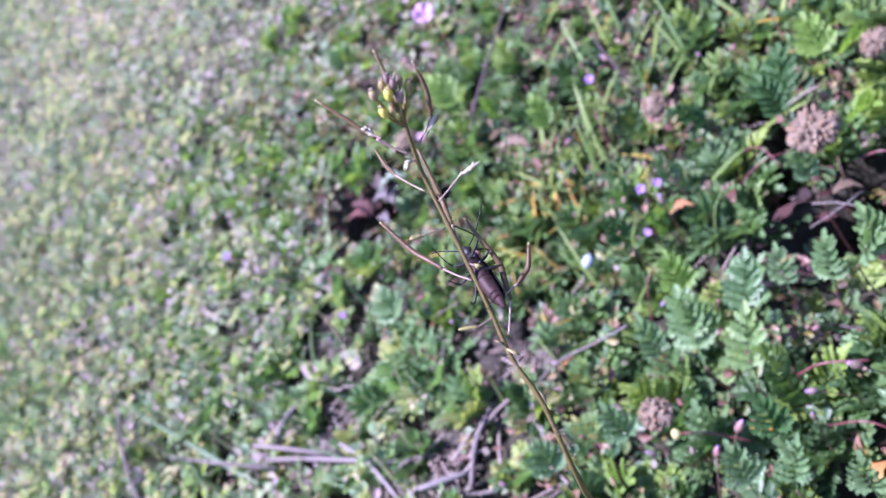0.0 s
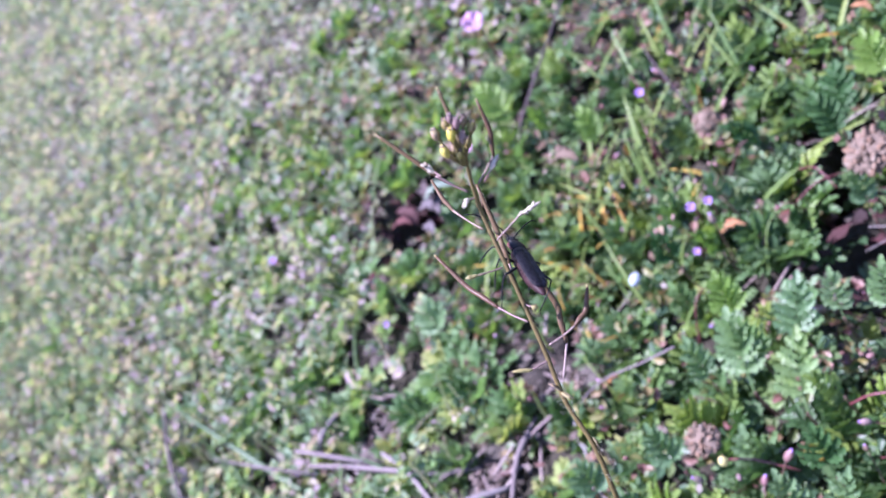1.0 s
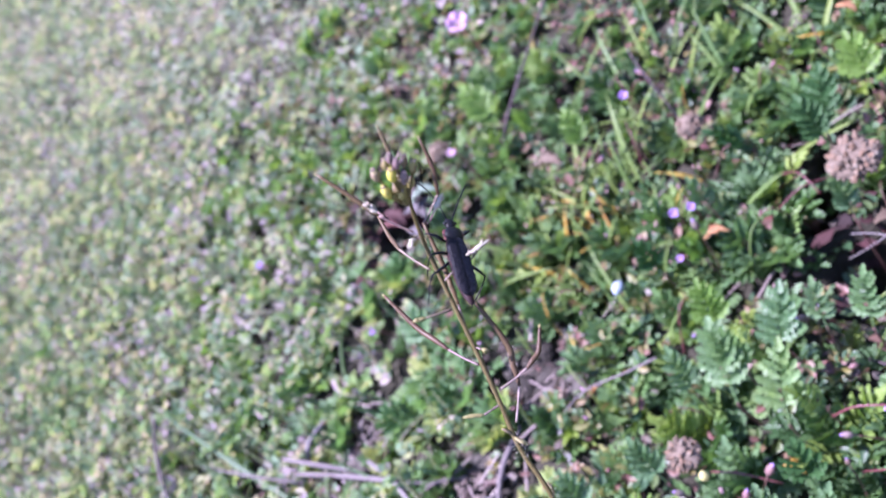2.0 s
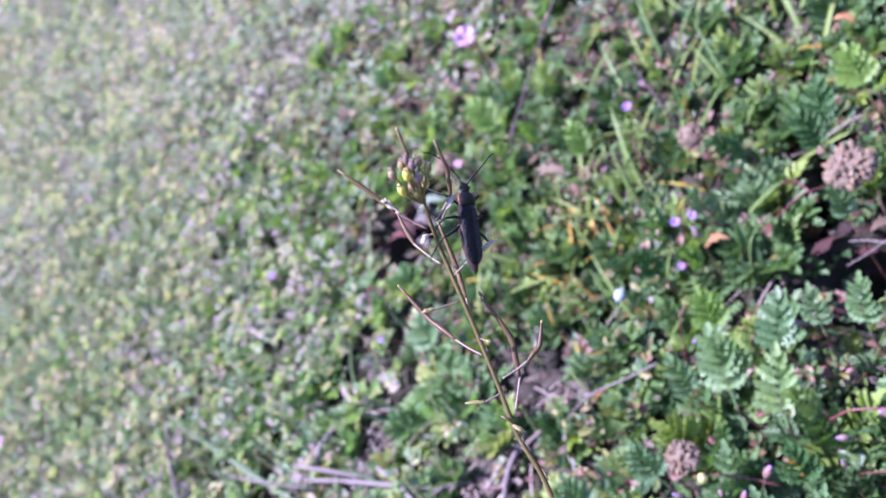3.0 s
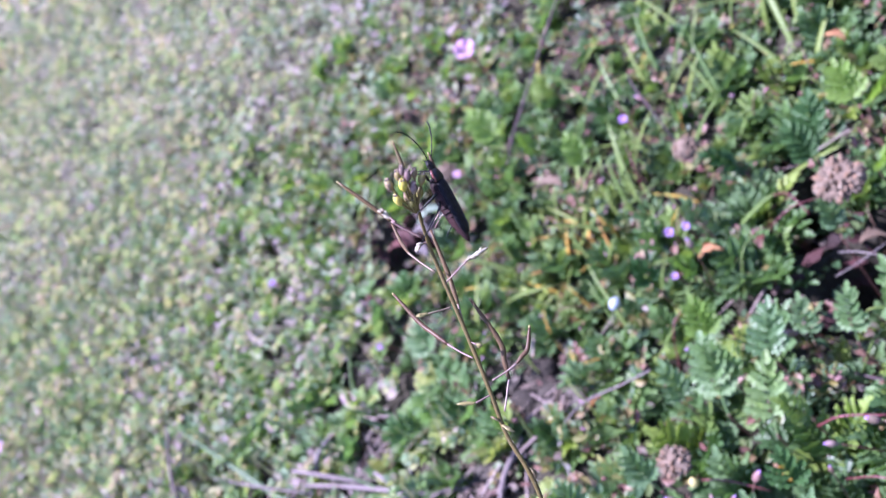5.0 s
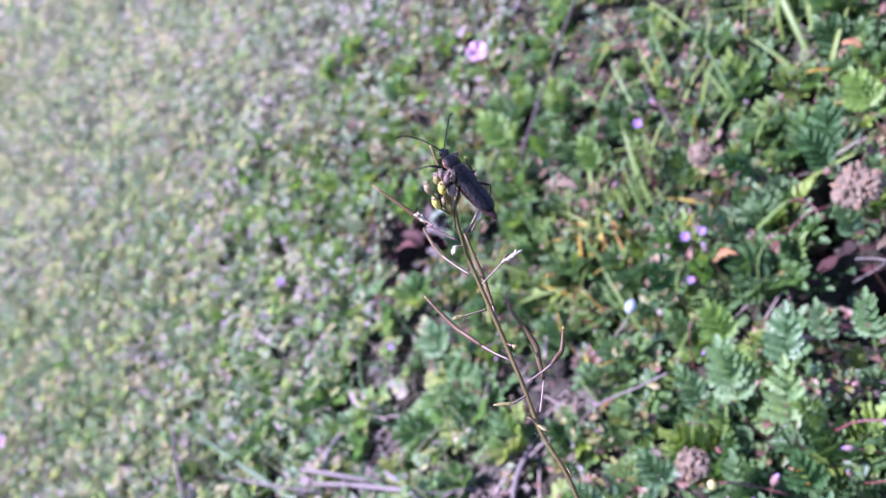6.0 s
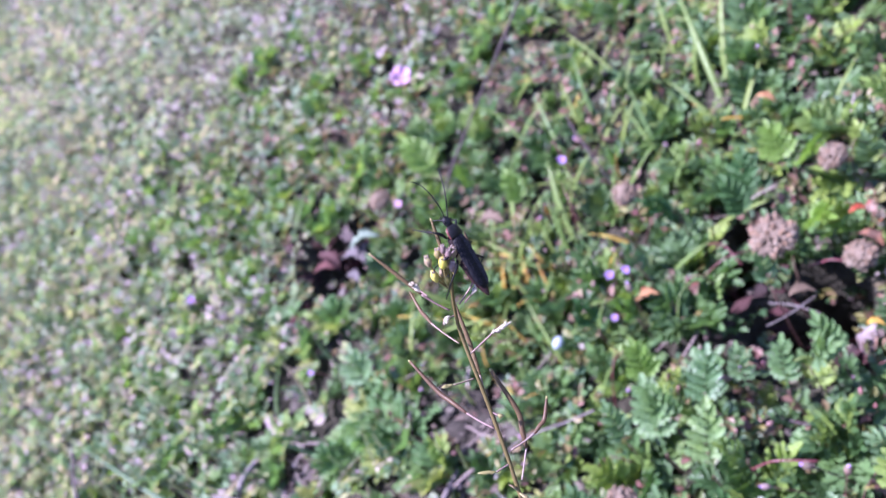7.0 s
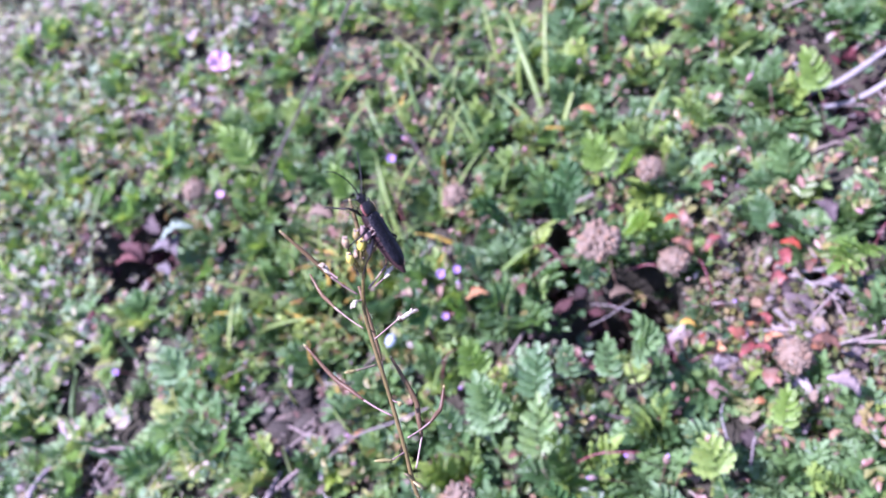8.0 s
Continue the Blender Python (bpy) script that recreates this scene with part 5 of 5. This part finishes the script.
        pts = [Vector((0, 0, 0)) * mm, Vector((s * 0.9, 1.2, 0.5)) * mm, Vector((s * 2.1, 2.6, 0.8)) * mm, Vector((s * 3.3, 3.8, 0.7)) * mm, Vector((s * 4.3, 4.3, 0.3)) * mm]
        beads = [0.00007, 0.0001] + [0.00006, 0.000095] * 9 + [0.00005, 0.00003]
        f = part("antenna", tube(bmesh.new(), pts, beads, 6, 8), M_BLACK, root, "long black jointed antenna")
        f.location = Vector((s * 0.2, 4.55, 0.12)) * mm
        hips[f] = (s, "antenna")
    tagged(root, "slender black beetle with red-edged shield climbing the stalk", "beetle")
    return root, hips


stalk = build_stalk()
beetle, limbs = build_beetle()

# ---- what moves ----
# the stalk's foot and turn
SWAY = [
    (0, 0.0989, 0.1444, -0.0009, -45.92, 35.82, -28.94),
    (0.5, 0.0986, 0.1455, 0.0006, -44.08, 37.22, -27.73),
    (1, 0.0987, 0.1479, -0.0007, -44.26, 36.80, -28.93),
    (1.5, 0.1005, 0.1484, -0.0012, -43.44, 36.61, -29.06),
    (1.7, 0.0992, 0.1479, 0.0006, -44.01, 37.32, -26.63),
    (2.8, 0.0978, 0.1497, -0.0017, -44.70, 38.13, -32.91),
    (3, 0.0964, 0.1475, -0.0009, -45.51, 38.09, -31.92),
    (3.5, 0.0962, 0.1464, 0.0000, -45.39, 38.30, -27.66),
    (4, 0.0968, 0.1472, -0.0002, -44.70, 37.65, -27.48),
    (4.5, 0.0936, 0.1463, 0.0003, -46.65, 38.20, -32.44),
    (4.7, 0.0943, 0.1456, -0.0003, -46.55, 38.60, -30.89),
    (5.8, 0.0937, 0.1460, 0.0005, -46.30, 38.23, -31.21),
    (6, 0.0939, 0.1465, 0.0008, -45.94, 38.19, -28.85),
    (6.5, 0.0924, 0.1460, 0.0020, -47.11, 38.51, -30.54),
    (7, 0.0930, 0.1471, 0.0027, -46.36, 38.21, -30.11),
    (7.2, 0.0900, 0.1498, 0.0018, -46.06, 36.58, -38.25),
    (7.5, 0.0898, 0.1489, 0.0019, -48.00, 37.74, -36.96),
    (7.8, 0.0908, 0.1512, 0.0053, -47.47, 38.14, -37.39),
    (8, 0.0891, 0.1495, 0.0025, -47.59, 38.63, -32.74),
]
# on the stalk: seconds, middle of the beetle (right, up in mm from the knot), depth, lean to the right, head away, roll of its back to the right
CLIMB = [
    (0, -6.1, 15.0, 1.3, -28, 41, 151),
    (0.5, -7.6, 18.2, 0.8, -28, 42, 80),
    (1, -7.5, 21.1, 0.4, -25, 50, 42),
    (1.5, -9.0, 22.9, 0.2, -22, 45, 11),
    (1.7, -9.1, 23.7, 0.0, -13, 41, 24),
    (2.8, -9.7, 29.5, -2.1, -12, 8, 35),
    (3, -9.0, 29.5, -2.1, -8, 12, 40),
    (3.5, -10.4, 30.8, -3.0, -14, 25, 45),
    (4, -9.1, 31.9, -3.6, -17, 20, 80),
    (4.5, -8.8, 31.2, -3.1, -12, 8, 92),
    (4.7, -9.8, 32.2, -3.9, -18, 0, 84),
    (5.8, -12.2, 35.7, -7.3, -40, 12, 40),
    (6, -12.8, 35.6, -7.4, -38, 10, 36),
    (6.5, -12.5, 36.0, -7.4, -33, -4, 31),
    (7, -12.9, 36.0, -7.3, -32, 2, 40),
    (7.2, -13.4, 37.1, -8.0, -33, 4, 42),
    (7.5, -13.1, 36.5, -7.7, -37, 6, 43),
    (7.8, -13.6, 36.6, -7.7, -37, 5, 32),
    (8, -13.6, 36.6, -8.1, -36, 7, 39),
]


def perch(right, up, depth, lean, away, roll):
    """The beetle's pose on the stalk."""
    a, b = radians(lean), radians(away)
    ahead = Vector((math.sin(a) * math.cos(b), math.sin(b), math.cos(a) * math.cos(b)))
    back = Vector((0, -1, 0))
    back = (back - ahead * back.dot(ahead)).normalized()
    back = Matrix.Rotation(radians(roll), 3, ahead) @ back
    side = ahead.cross(back)
    m = Matrix((side, ahead, back)).transposed().to_4x4()
    return Matrix.Translation(at_mm(right, up, depth)) @ m


def motions():
    sways = {t: pose(*row) for t, *row in SWAY}
    walk(stalk, sorted(sways.items()))
    walk(beetle, [(t, sways[t] @ perch(*row)) for t, *row in CLIMB])
    times = [k * 0.25 for k in range(33)]
    for i, (limb, (s, kind)) in enumerate(limbs.items()):
        home = limb.location.copy()
        rows = []
        for t in times:
            climbing = 1.0 if t < 6 else 0.35
            if kind == "antenna":
                swing, lift = 9 * math.sin(2.3 * t + i) + s * 20 * math.exp(-((t - 7) / 0.4) ** 2), 8 * math.sin(3.1 * t + 2 * i)
            else:
                swing, lift = 13 * climbing * math.sin(6.0 * t + 2.1 * i), 7 * climbing * math.cos(6.0 * t + 2.1 * i)
            rows.append((t, Matrix.Translation(home) @ pose(0, 0, 0, lift, 0, swing)))
        walk(limb, rows)


motions()
